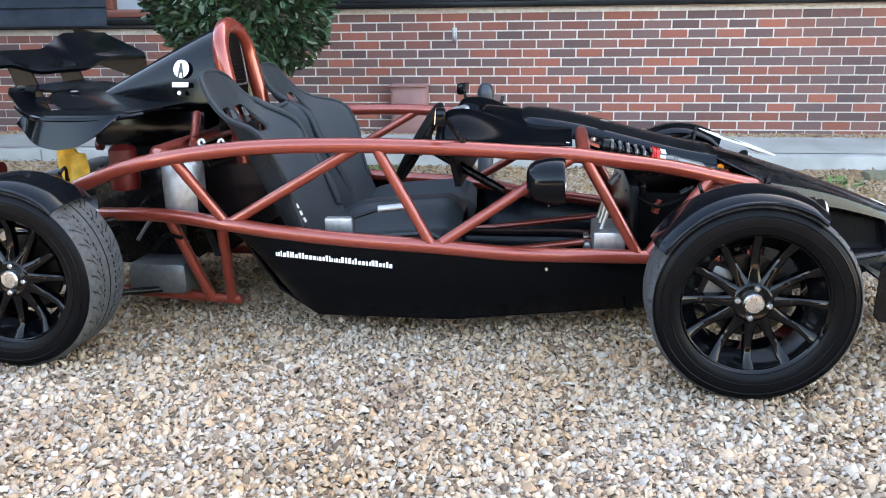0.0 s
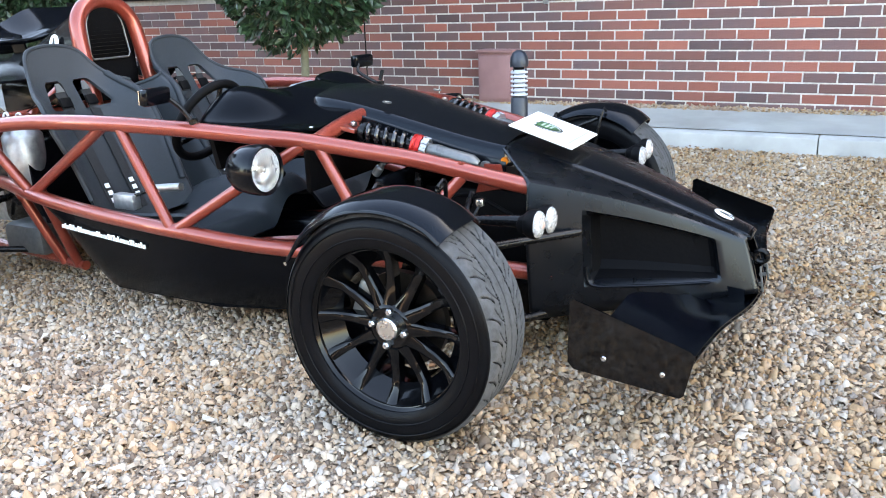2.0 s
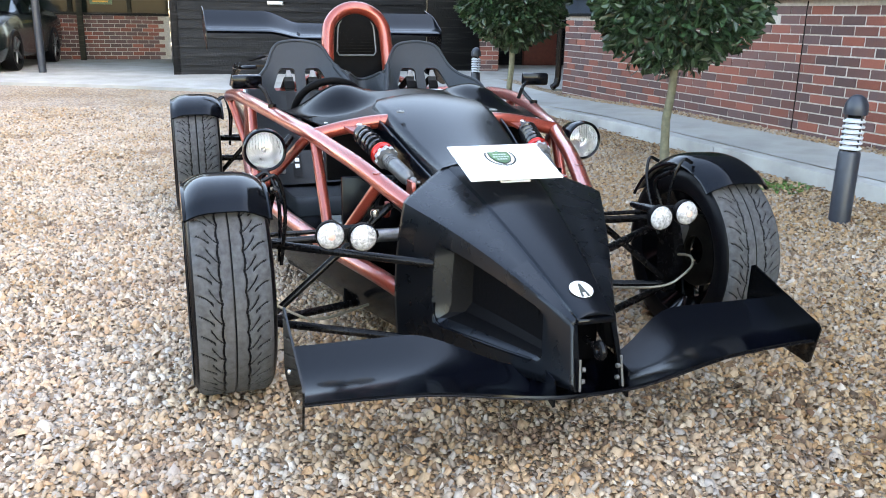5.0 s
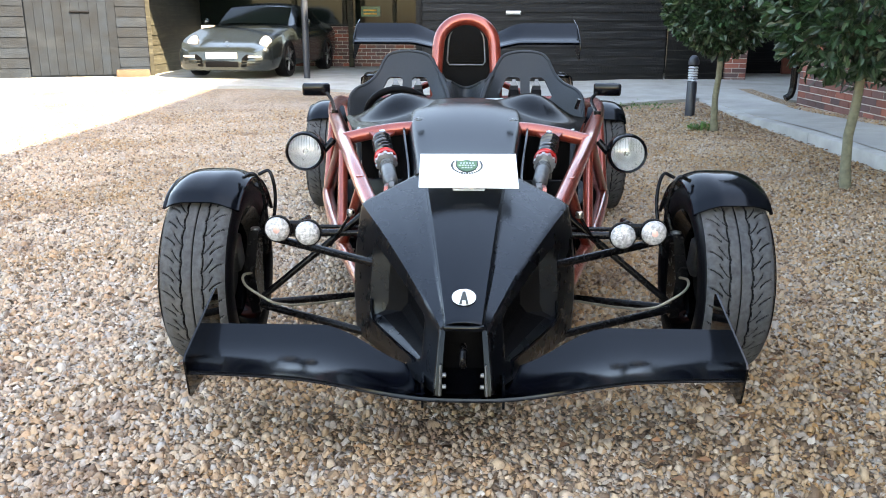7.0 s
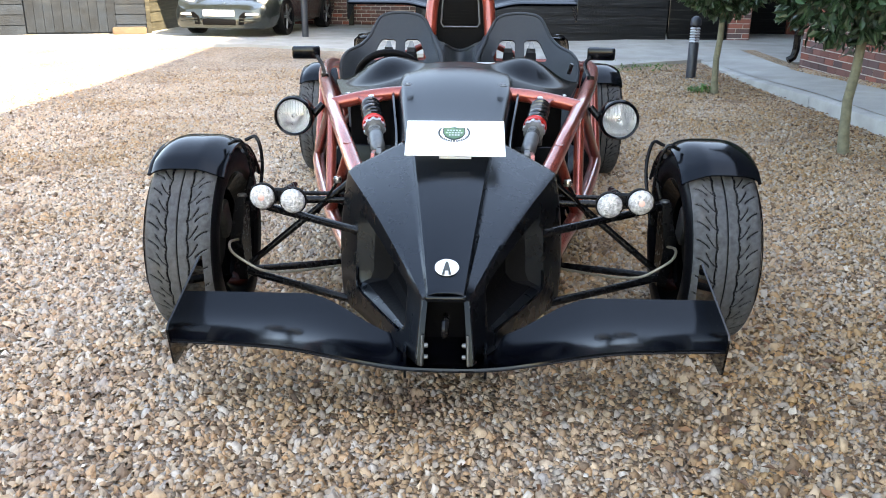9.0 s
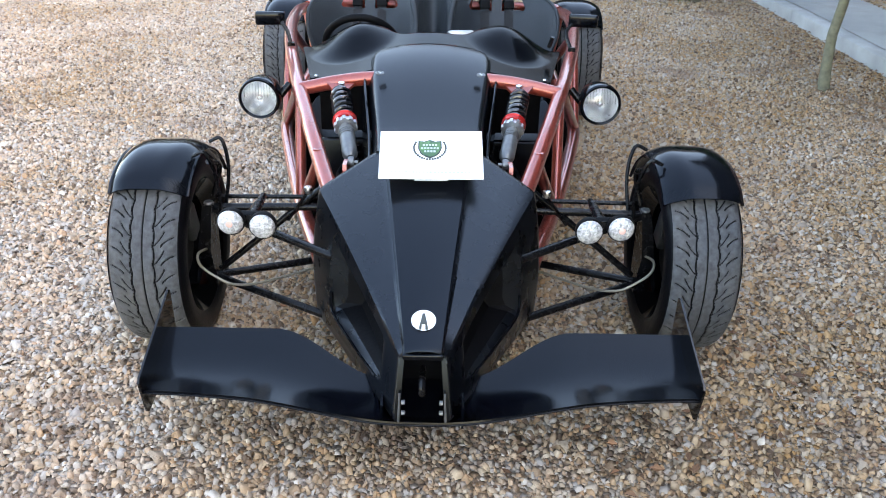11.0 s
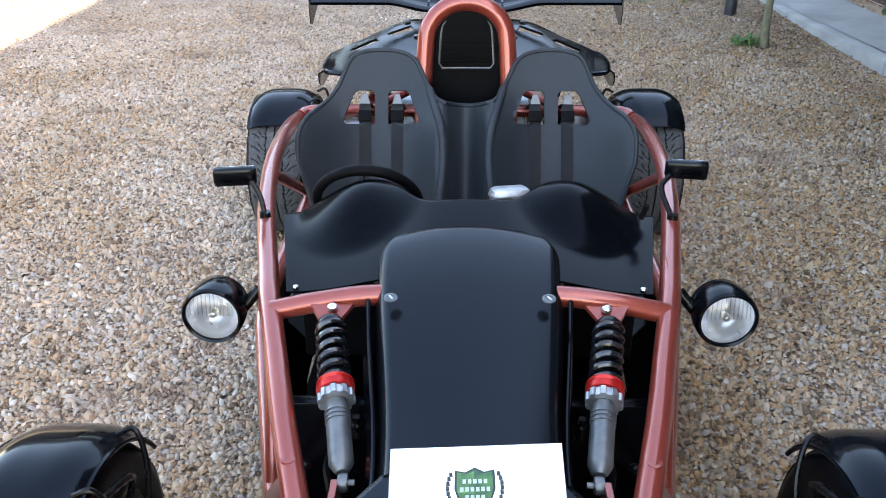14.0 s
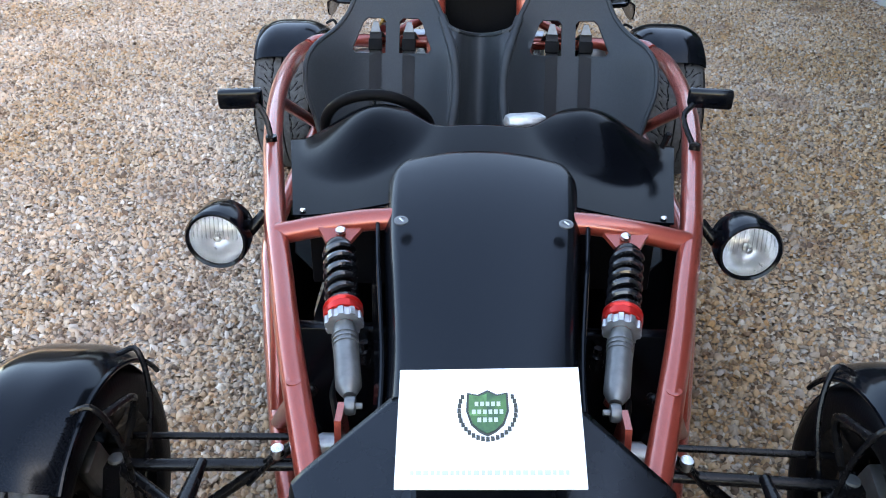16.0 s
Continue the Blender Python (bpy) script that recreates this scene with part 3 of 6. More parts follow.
for lo, hi in (((WIN[0], WY - 0.05, TZ - 0.05), (WIN[1], WY + 0.08, TZ + 0.02)), ((WIN[0], WY - 0.05, 2.3), (WIN[1], WY + 0.08, 2.37)),
               ((WIN[0], WY - 0.05, TZ + 0.02), (WIN[0] + 0.07, WY + 0.08, 2.3)), ((WIN[1] - 0.07, WY - 0.05, TZ + 0.02), (WIN[1], WY + 0.08, 2.3)),
               ((-4.17, WY - 0.04, TZ + 0.02), (-4.10, WY + 0.08, 2.3))):
    part("window_frame", box(lo, hi, 0.008), FRAME_RED, win)
for xa, xb in ((WIN[0] + 0.07, -4.17), (-4.10, WIN[1] - 0.07)):
    part("pane", box((xa, WY + 0.02, TZ + 0.02), (xb, WY + 0.03, 2.3)), PANE, win)
roof = thing("roof", "slate roof over the brick building", "roof", kind="structure")
part("slope", loft([[(xx, 3.55, 7.10), (xx, 7.2, 8.9), (xx, 7.2, 8.8), (xx, 3.55, 7.00)] for xx in (WX0 - 0.3, WX1 + 0.3)]), SLATE, roof)
part("slope", loft([[(xx, 10.9, 7.10), (xx, 7.2, 8.9), (xx, 7.2, 8.8), (xx, 10.9, 7.00)] for xx in (WX0 - 0.3, WX1 + 0.3)]), SLATE, roof)
tagged(link("wall_return", box((WX0, WY + 0.24, -0.1), (WX0 + 0.22, 10.5, 7.05)), BOARD), "dark boarded end wall", "wall", kind="structure")
tagged(link("wall_east", box((WX1 - 0.22, WY + 0.24, -0.1), (WX1, 10.5, 7.05)), BOARD), "dark boarded end wall", "wall", kind="structure")
tagged(link("wall_rear", box((WX0 + 0.22, 10.3, -0.1), (WX1 - 0.22, 10.5, 7.05)), BOARD), "dark boarded rear wall", "wall", kind="structure")
pipe = thing("downpipe", "black cast downpipe at the corner of the wall", "downpipe")
part("pipe", tube([(WX0 - 0.06, WY - 0.04, 0.30), (WX0 - 0.06, WY - 0.04, 6.9)], 0.04), BLACK_TUBE, pipe)
part("collar", lathe([(0.0, 0), (0.052, 0), (0.052, 0.06), (0, 0.06)], 16, pose(WX0 - 0.06, WY - 0.04, 1.6)), BLACK_TUBE, pipe)
part("shoe", tube([(WX0 - 0.06, WY - 0.04, 0.32), (WX0 - 0.06, WY - 0.06, 0.24), (WX0 - 0.06, WY - 0.12, 0.2)], 0.042), BLACK_TUBE, pipe)

meter = thing("meter_box", "dull pinkish-brown plastic meter box on the brick wall", "meter box")
part("case", box((-1.985, WY - 0.16, 0.19), (-1.675, WY - 0.002, 0.60), 0.014), BOX_PINK, meter)
part("door", box((-1.965, WY - 0.172, 0.22), (-1.695, WY - 0.161, 0.57), 0.004), BOX_PINK, meter)
part("hood", box((-1.995, WY - 0.185, 0.595), (-1.665, WY - 0.002, 0.615), 0.006), BOX_PINK, meter)
tap = thing("wall_bracket", "small rusty metal bracket fixed to the bricks", "bracket")
part("backplate", box((-1.465, WY - 0.012, 0.96), (-1.425, WY - 0.001, 1.08), 0.004), ALU, tap)
part("hook", tube([(-1.445, WY - 0.01, 1.05), (-1.445, WY - 0.05, 1.04), (-1.445, WY - 0.06, 1.00), (-1.445, WY - 0.045, 0.97)], 0.008, 8, 4), ALU, tap)


# ---- bollards ----
def bollard(x, y, lean):
    z0 = gz(x, y) - 0.03
    o = thing("bollard", "blue-black bollard light with a domed cap and white louvres", "bollard", (x, y, z0), "bollards along the path")
    o.rotation_euler = (radians(lean), 0, 0)
    part("post", lathe([(0, 0), (0.055, 0), (0.055, 0.40), (0.05, 0.41), (0, 0.41)], 24), BOLLARD, o)
    part("core", lathe([(0, 0.41), (0.034, 0.41), (0.034, 0.60), (0, 0.60)], 20), BLACK_MATT, o)
    for k in range(6):
        part("louvre", lathe([(0.034, 0.43 + k * 0.028), (0.054, 0.42 + k * 0.028), (0.056, 0.428 + k * 0.028), (0.036, 0.442 + k * 0.028)], 20, closed=True), LOUVRE, o)
    part("cap", lathe([(0, 0.60), (0.058, 0.60), (0.060, 0.625), (0.056, 0.655), (0.042, 0.684), (0.02, 0.70), (0, 0.703)], 24), BOLLARD, o)
    for k in range(3):
        a = 2 * math.pi * k / 3
        part("rod", tube([(0.046 * math.cos(a), 0.046 * math.sin(a), 0.40), (0.046 * math.cos(a), 0.046 * math.sin(a), 0.61)], 0.005, 6), BOLLARD, o)
    return o


bollard(-1.055, 2.455, 0)
bollard(-6.93, 2.56, 0)


# ---- bay trees ----
def bay_tree(x, y, crown_z, rx, rz, seed, label):
    rng = random.Random(seed)
    z0 = gz(x, y) - 0.03
    o = thing("bay_tree", label, "tree", (x, y, z0), "bay trees along the path")
    pts = [(0.01 * math.sin(k * 1.3 + seed), 0.012 * math.cos(k * 1.7), k * (crown_z + 0.1) / 8) for k in range(9)]
    part("trunk", tube(pts, [0.040, 0.032, 0.030, 0.029, 0.028, 0.027, 0.026, 0.022, 0.015], 12, 0), BARK, o)
    bm = bmesh.new()
    for k in range(16):
        a, e = rng.uniform(0, 6.28), rng.uniform(-0.4, 1.4)
        d = Vector((math.cos(a) * math.cos(e) * rx * 0.8, math.sin(a) * math.cos(e) * rx * 0.8, math.sin(e) * rz * 0.8))
        s = Vector((0, 0, crown_z - rz * 0.75))
        m = s + d * 0.5 + Vector((0, 0, 0.1))
        add_tube(bm, [s, m, Vector((0, 0, crown_z)) + d], [0.013, 0.009, 0.004], 6)
    part("limbs", bm, BARK, o)
    verts, faces = [], []
    n = 6800
    for k in range(n):
        d = Vector((rng.gauss(0, 1), rng.gauss(0, 1), rng.gauss(0, 1))).normalized()
        lump = 1 + 0.13 * noise.noise(d * 2.2 + Vector((seed, 0, 0))) + 0.10 * noise.noise(d * 5.0 + Vector((0, seed, 0)))
        r = lump * (1 - 0.55 * rng.random() ** 2.2)
        p = Vector((d.x * rx * r, d.y * rx * r, d.z * rz * r + crown_z))
        ax = (d + Vector((rng.gauss(0, 0.55), rng.gauss(0, 0.55), rng.gauss(0, 0.45) + 0.1))).normalized()
        side = ax.cross(Vector((rng.gauss(0, 1), rng.gauss(0, 1), rng.gauss(0, 1)))).normalized()
        nn = ax.cross(side)
        L, w = rng.uniform(0.055, 0.095), rng.uniform(0.015, 0.023)
        q = len(verts)
        verts += [p - ax * L * 0.5, p + side * w - ax * L * 0.1 + nn * 0.004, p + side * w * 0.7 + ax * L * 0.25, p + ax * L * 0.5 - nn * 0.006,
                  p - side * w * 0.7 + ax * L * 0.25, p - side * w - ax * L * 0.1 + nn * 0.004]
        faces += [(q, q + 1, q + 2, q + 3), (q, q + 3, q + 4, q + 5)]
    me = bpy.data.meshes.new("crown")
    me.from_pydata([tuple(v) for v in verts], [], faces)
    me.materials.append(LEAF)
    c = new("crown", me)
    c.parent = o
    c["kind"] = "stuff"
    return o


bay_tree(-2.76, 2.47, 1.38, 0.66, 0.68, 3, "standard bay tree with a clipped dark green ball crown")
bay_tree(-5.62, 2.45, 1.38, 0.58, 0.62, 11, "smaller standard bay tree with weeds at its foot")


def weeds(x, y, n, r, h, seed):
    rng = random.Random(seed)
    verts, faces = [], []
    for _ in range(n):
        a, d = rng.uniform(0, 6.28), r * rng.random() ** 0.7
        bx, by = x + d * math.cos(a), y + d * math.sin(a)
        z = gz(bx, by)
        t = rng.uniform(0, 6.28)
        L, w, up = rng.uniform(0.5, 1) * h, rng.uniform(0.006, 0.014), rng.uniform(0.3, 1)
        dx, dy = math.cos(t), math.sin(t)
        q = len(verts)
        verts += [(bx, by, z), (bx + dx * L * 0.4 - dy * w, by + dy * L * 0.4 + dx * w, z + L * up * 0.7), (bx + dx * L, by + dy * L, z + L * up * 0.8),
                  (bx + dx * L * 0.4 + dy * w, by + dy * L * 0.4 - dx * w, z + L * up * 0.7)]
        faces.append((q, q + 1, q + 2, q + 3))
    me = bpy.data.meshes.new("weeds")
    me.from_pydata(verts, [], faces)
    me.materials.append(WEED)
    tagged(new("weeds", me), "small clump of bright green weeds in the gravel", "weeds", kind="stuff")


weeds(-5.72, 2.36, 90, 0.14, 0.13, 1)
weeds(-1.9, 2.75, 140, 0.22, 0.05, 2)
weeds(-7.9, 2.2, 140, 0.5, 0.07, 3)
weeds(1.3, 2.5, 60, 0.2, 0.05, 4)


def fallen_leaves():
    rng = random.Random(5)
    verts, faces = [], []
    for k in range(1500):
        if k % 5 == 0:
            x, y = rng.gauss(0.7, 0.45), rng.gauss(1.2, 0.5)
        elif rng.random() < 0.8:
            x, y = rng.uniform(-8, 0.2), KY - abs(rng.gauss(0, 0.28)) - 0.02
        else:
            x, y = rng.uniform(-4, 2), rng.uniform(-2, 3)
        z, t, s = gz(x, y) + 0.014, rng.uniform(0, 6.28), rng.uniform(0.008, 0.022)
        dx, dy = math.cos(t) * s, math.sin(t) * s
        q = len(verts)
        verts += [(x - dx, y - dy, z), (x - dy * 0.5, y + dx * 0.5, z + rng.uniform(0, 0.012)), (x + dx, y + dy, z + 0.004), (x + dy * 0.5, y - dx * 0.5, z + rng.uniform(0, 0.012))]
        faces.append((q, q + 1, q + 2, q + 3))
    me = bpy.data.meshes.new("fallen_leaves")
    me.from_pydata(verts, [], faces)
    me.materials.append(DEAD_LEAF)
    tagged(new("fallen_leaves", me), "scattered brown fallen leaves on the gravel", "leaves", kind="stuff")


fallen_leaves()
block = thing("timber_sleeper", "low weathered brown timber sleeper lying in the gravel", "sleeper")
part("baulk", box((1.55, 2.62, gz(1.6, 2.6) - 0.02), (2.6, 2.78, gz(1.6, 2.6) + 0.05), 0.012), BARK, block)

# ---- far side of the yard ----
FZ = 0.145
barn = thing("wall_west", "black tarred weatherboard barn wall", "wall", kind="structure")
board_wall("board", barn, (-10.9, -0.75), (-10.9, 3.15), FZ, 3.2, BOARD, 0.135, 0.04, (1, 0))
part("sheathing", box((-11.1, -0.75, FZ), (-10.9, 3.15, 3.2)), BOARD, barn)
board_wall("board", barn, (-15.0, -0.75), (-10.9, -0.75), FZ, 3.2, BOARD, 0.185, 0.035, (0, -1))
# this roof is out of view, added to limit the sky mirrored in the bodywork
part("unseen_roof", loft([[(-10.6, yy, 3.15), (-14.6, yy, 5.9), (-14.6, yy, 6.0), (-10.6, yy, 3.25)] for yy in (-1.0, 9.0)]), SLATE, barn, "unseen steep slate roof added to limit sky reflections")
part("corner_post", box((-10.95, -0.80, FZ), (-10.85, -0.70, 3.2), 0.006), BOARD, barn)
lamp = thing("wall_light", "small white bulkhead light on the black boards", "wall light")
part("base", box((-10.87, 0.62, 1.18), (-10.84, 0.86, 1.24), 0.008), STEEL, lamp)
part("diffuser", tube([(-10.83, 0.64, 1.21), (-10.83, 0.84, 1.21)], 0.022), WHITE, lamp)
# dark entrance beyond the barn
ent = thing("doorway", "dark recessed doorway with a brown door and brick pier", "doorway", kind="structure")
part("recess", box((-12.6, 3.15, FZ), (-12.5, 7.0, 3.2)), BOARD, ent)
part("pier", box((-11.3, 4.14, FZ), (-10.906, 4.46, 3.2)), MORTAR, ent, "mortar of the brick pier")
bm = bmesh.new()
for i in range(40):
    z = FZ + 0.004 + 0.075 * i
    for y0, y1 in (((4.13, 4.345), (4.356, 4.465)) if i % 2 else ((4.13, 4.235), (4.246, 4.465))):
        add_box(bm, (-11.2, y0, z), (-10.9, y1, z + 0.064))
part("pier_bricks", bm, BRICK_REST, ent, "bricks of the pier", smooth=False)["kind"] = "stuff"
part("door_leaf", box((-12.5, 5.6, FZ), (-12.42, 6.4, 2.35), 0.01), FRAME_RED, ent, "brown timber door")
part("door_leaf", box((-11.0, 3.2, FZ), (-10.93, 4.12, 2.35), 0.01), BOARD, ent, "black boarded door")
# unseen wall, added to stop the sun reaching the doorway recess
tagged(link("wall_link", box((-13.2, 7.0, 0.2), (WX0 - 0.02, 7.25, 5.3)), BOARD), "unseen dark boarded wall added to keep sun off the recess", "wall", kind="structure")
part("handle", tube([(-10.91, 3.98, 1.25), (-10.86, 3.98, 1.25), (-10.86, 3.84, 1.25)], 0.012, 8), STEEL, ent)
part("lintel", box((-12.6, 3.16, 2.4), (-10.91, 7.0, 3.3)), BOARD, ent)

# carport with low brick wall
port = thing("carport", "open-fronted timber carport with a low brick wall", "carport")
part("low_wall", box((-15.2, -3.6, FZ), (-15.0, -0.78, FZ + 0.82), 0.006), MORTAR, port, "mortar of the low wall")
part("back_wall", box((-15.3, -7.5, FZ + 0.83), (-15.22, -0.78, 3.2)), DARK_GLASS, port, "dark glazed upper wall")
part("sill", box((-15.24, -3.6, FZ + 0.82), (-14.96, -0.78, FZ + 0.87), 0.006), BOARD, port)
for yy in (-3.6, -2.55, -1.5):
    part("mullion", box((-15.2, yy - 0.04, FZ + 0.87), (-15.1, yy + 0.04, 3.2), 0.004), BOARD_PALE, port)
part("sign", box((-15.20, -2.2, FZ + 1.02), (-15.17, -1.8, FZ + 1.22)), GREEN, port, "small green and yellow sign")
for k in range(2):
    part("sign_line", box((-15.168, -2.15, FZ + 1.06 + 0.07 * k), (-15.164, -1.87, FZ + 1.09 + 0.07 * k)), YELLOW, port)
part("post", tube([(-11.3, -2.65, FZ - 0.05), (-11.3, -2.65, 3.2)], 0.055, 12), BOLLARD, port, "blue-grey post")
part("post", box((-14.7, -2.4, FZ), (-14.6, -2.3, 3.2), 0.006), BOARD_PALE, port)
part("beam", box((-11.45, -9.6, 2.7), (-11.2, -0.8, 2.95), 0.01), BOARD, port)
# roof never in view, added to cut low western sky from the car's reflections
part("unseen_carport_roof", loft([[(-11.0, yy, 2.95), (-15.4, yy, 5.4), (-15.4, yy, 5.5), (-11.0, yy, 3.05)] for yy in (-9.6, -1.02)]), SLATE, port)
board_wall("board", port, (-15.2, -5.62), (-11.75, -5.55), FZ, 3.0, BOARD_PALE, 0.17, 0.03, (0, 1))
for i in range(11):
    for k in range(14):
        y0 = -3.58 + 0.2 * k + (0.1 if i % 2 else 0)
        if y0 + 0.19 < -0.8:
            part("brick", box((-15.0, y0, FZ + 0.01 + i * 0.074), (-14.988, y0 + 0.19, FZ + 0.073 + i * 0.074)), BRICK, port, smooth=False)

shed = thing("wall_southwest", "weathered blue-grey boarded shed front with double doors", "wall", kind="structure")
A, B = Vector((-10.2, -9.6)), Vector((-11.75, -5.45))
dirn = (B - A).normalized()
outn = (dirn.y, -dirn.x)
for s0, s1 in ((0.0, 2.55), (3.95, 4.43)):
    board_wall("board", shed, A + dirn * s0, A + dirn * s1, FZ, 3.0, BOARD_SHED, 0.165, 0.03, outn)
part("sheathing", loft([[(*(A + dirn * s - Vector(outn) * d), z) for d, z in ((0.02, FZ), (0.02, 3.0), (0.2, 3.0), (0.2, FZ))] for s in (0, 4.43)]), BOARD_SHED, shed)
for k in range(10):
    s0 = 2.57 + 0.138 * k
    part("door_plank", loft([[(*(A + dirn * s + Vector(outn) * d), z) for d, z in ((-0.015, FZ + 0.04), (-0.015, 2.4), (0.012, 2.4), (0.012, FZ + 0.04))] for s in (s0, s0 + 0.133)]), BOARD_SHED, shed, "weathered plank door", smooth=False)
pt = A + dirn * 3.25 + Vector(outn) * 0.03
part("bolt", tube([(pt.x, pt.y, 1.21), (pt.x + dirn.x * 0.3, pt.y + dirn.y * 0.3, 1.21)], 0.016, 8), BLACK_TUBE, shed)
part("corner_board", loft([[(*(A + dirn * s + Vector(outn) * d), z) for d, z in ((-0.02, FZ), (-0.02, 3.0), (0.035, 3.0), (0.035, FZ))] for s in (4.43, 4.5)]), BOARD_PALE, shed)
# unseen black wall and roof, added so the car's flanks mirror something dark
back = thing("added_south_wall", "unseen black boarded wall added to darken reflections on the car", "wall", kind="structure")
part("barn_side", box((-22.0, -27.3, -0.05), (24.0, -27.0, 4.6)), BOARD, back)
part("unseen_roof", loft([[(xx, -26.7, 4.5), (xx, -32.0, 7.6), (xx, -32.0, 7.7), (xx, -26.7, 4.6)] for xx in (-22.3, 24.2)]), SLATE, back, "unseen slate roof of the added south wall")
slab = thing("stone_step", "rough orange sandstone block by the shed door", "stone")
pt = A + dirn * 4.15 + Vector(outn) * 0.2
part("block", box((-0.11, -0.27, 0), (0.11, 0.27, 0.125), 0.03, pose(pt.x, pt.y, FZ, 0, 0, 20)), STONE, slab)


# ---- the open sports car ----
car = thing("sports_car", "open-wheeled black sports car with an exposed red tube frame", "car")
TOP = [(0.175, -0.270, 0.534), (0.14, -0.283, 0.545), (0.04, -0.315, 0.570), (-0.156, -0.374, 0.62), (-0.32, -0.418, 0.648), (-0.5, -0.466, 0.677), (-0.65, -0.5, 0.690),
       (-0.95, -0.565, 0.716), (-1.26, -0.612, 0.729), (-1.55, -0.632, 0.724), (-1.80, -0.638, 0.697), (-2.0, -0.617, 0.657), (-2.14, -0.59, 0.61), (-2.28, -0.56, 0.555), (-2.42, -0.52, 0.49)]
BOT = [(0.222, -0.288, 0.284), (0.205, -0.295, 0.287), (0.027, -0.352, 0.306), (-0.21, -0.425, 0.318), (-0.435, -0.485, 0.334), (-0.7, -0.55, 0.355), (-0.95, -0.600, 0.388),
       (-1.27, -0.600, 0.409), (-1.51, -0.588, 0.429), (-1.70, -0.572, 0.451), (-1.94, -0.507, 0.462), (-2.23, -0.43, 0.448)]


def side(pts, s):
    """Points of the car's right flank, or their mirror image on its left."""
    return [(x, y * -s, z) for x, y, z in pts] if s > 0 else [tuple(p) for p in pts]


for s in (-1, 1):
    part("top_rail", tube(side(TOP, s), 0.0255, 16, 5), RED, car)
    part("bottom_rail", tube(side(BOT, s), 0.0255, 16, 5), RED, car)
    for a, b in (((-1.83, -0.635, 0.685), (-1.69, -0.572, 0.455)), ((-1.67, -0.574, 0.455), (-1.20, -0.605, 0.722)), ((-1.14, -0.598, 0.718), (-0.965, -0.605, 0.40)),
                 ((-0.93, -0.600, 0.40), (-0.505, -0.470, 0.665)), ((-0.455, -0.455, 0.66), (-0.27, -0.443, 0.33)), ((-0.235, -0.435, 0.33), (-0.03, -0.338, 0.575))):
        part("brace", tube(side([a, b], s), 0.0185, 14), RED, car)
    part("cross_tube", tube(side([(-0.462, -0.452, 0.676), (-0.464, -0.33, 0.702), (-0.466, -0.20, 0.718), (-0.466, 0.0, 0.718)], s), 0.0245, 14, 4), RED, car)
    part("shock_bracket", plate([(-0.05, 0), (0.05, 0), (0.025, 0.04), (-0.025, 0.04)], 0.05, lambda u, v, w: (-0.445 + v, s * (0.31 + u), 0.703 + w * 0.2 - v * 0.4)), RED, car)
    part("bolt", lathe([(0, 0.0), (0.011, 0), (0.011, 0.008), (0.006, 0.011), (0, 0.011)], 12, pose(-0.425, s * 0.306, 0.705, 0, 12, 0)), STEEL, car)
    part("rail_boss", lathe([(0, 0.0), (0.014, 0), (0.014, 0.006), (0.007, 0.007), (0.006, 0.002), (0, 0.002)], 14, pose(-0.034, s * 0.341, 0.608, 0, 0, 0)), RED, car)
    # rear frame
    part("rear_upright", tube(side([(-1.74, -0.50, 0.45), (-1.78, -0.36, 0.10)], s), 0.02, 12), RED, car)
    part("rear_strut", tube(side([(-1.96, -0.46, 0.46), (-1.86, -0.36, 0.10)], s), 0.02, 12), RED, car)
    part("rear_lower_tube", tube(side([(-1.74, -0.36, 0.10), (-2.45, -0.30, 0.12)], s), 0.02, 12), RED, car)
    part("rear_tail_tube", tube(side([(-2.42, -0.52, 0.49), (-2.55, -0.42, 0.40), (-2.6, -0.3, 0.3)], s), 0.02, 12, 4), RED, car)
    part("seat_stay", tube(side([(-1.93, -0.19, 0.79), (-1.86, -0.40, 0.70)], s), 0.017, 12), RED, car)
    part("inner_rail", tube(side([(-0.30, -0.20, 0.33), (-1.30, -0.22, 0.20)], s), 0.014, 10), RED, car)
part("rear_cross_tube", tube([(-1.86, -0.628, 0.695), (-1.90, -0.60, 0.70), (-1.915, -0.5, 0.70), (-1.92, 0, 0.70), (-1.915, 0.5, 0.70), (-1.90, 0.60, 0.70), (-1.86, 0.628, 0.695)], 0.0245, 14, 5), RED, car)
part("tail_cross_tube", tube([(-2.58, -0.36, 0.36), (-2.58, 0.36, 0.36)], 0.02, 12), RED, car)
hoop = [(-1.76, -0.160, 0.60), (-1.785, -0.158, 0.78), (-1.815, -0.150, 0.935)]
hoop += [(-1.825 - 0.025 * math.sin(radians(a)), -0.146 * math.cos(radians(a)), 0.988 + 0.133 * math.sin(radians(a))) for a in range(0, 181, 20)]
hoop += [(x, -y, z) for x, y, z in hoop[2::-1]]
part("roll_hoop", tube(hoop, 0.0315, 18, 3), RED, car, "thick red roll hoop")

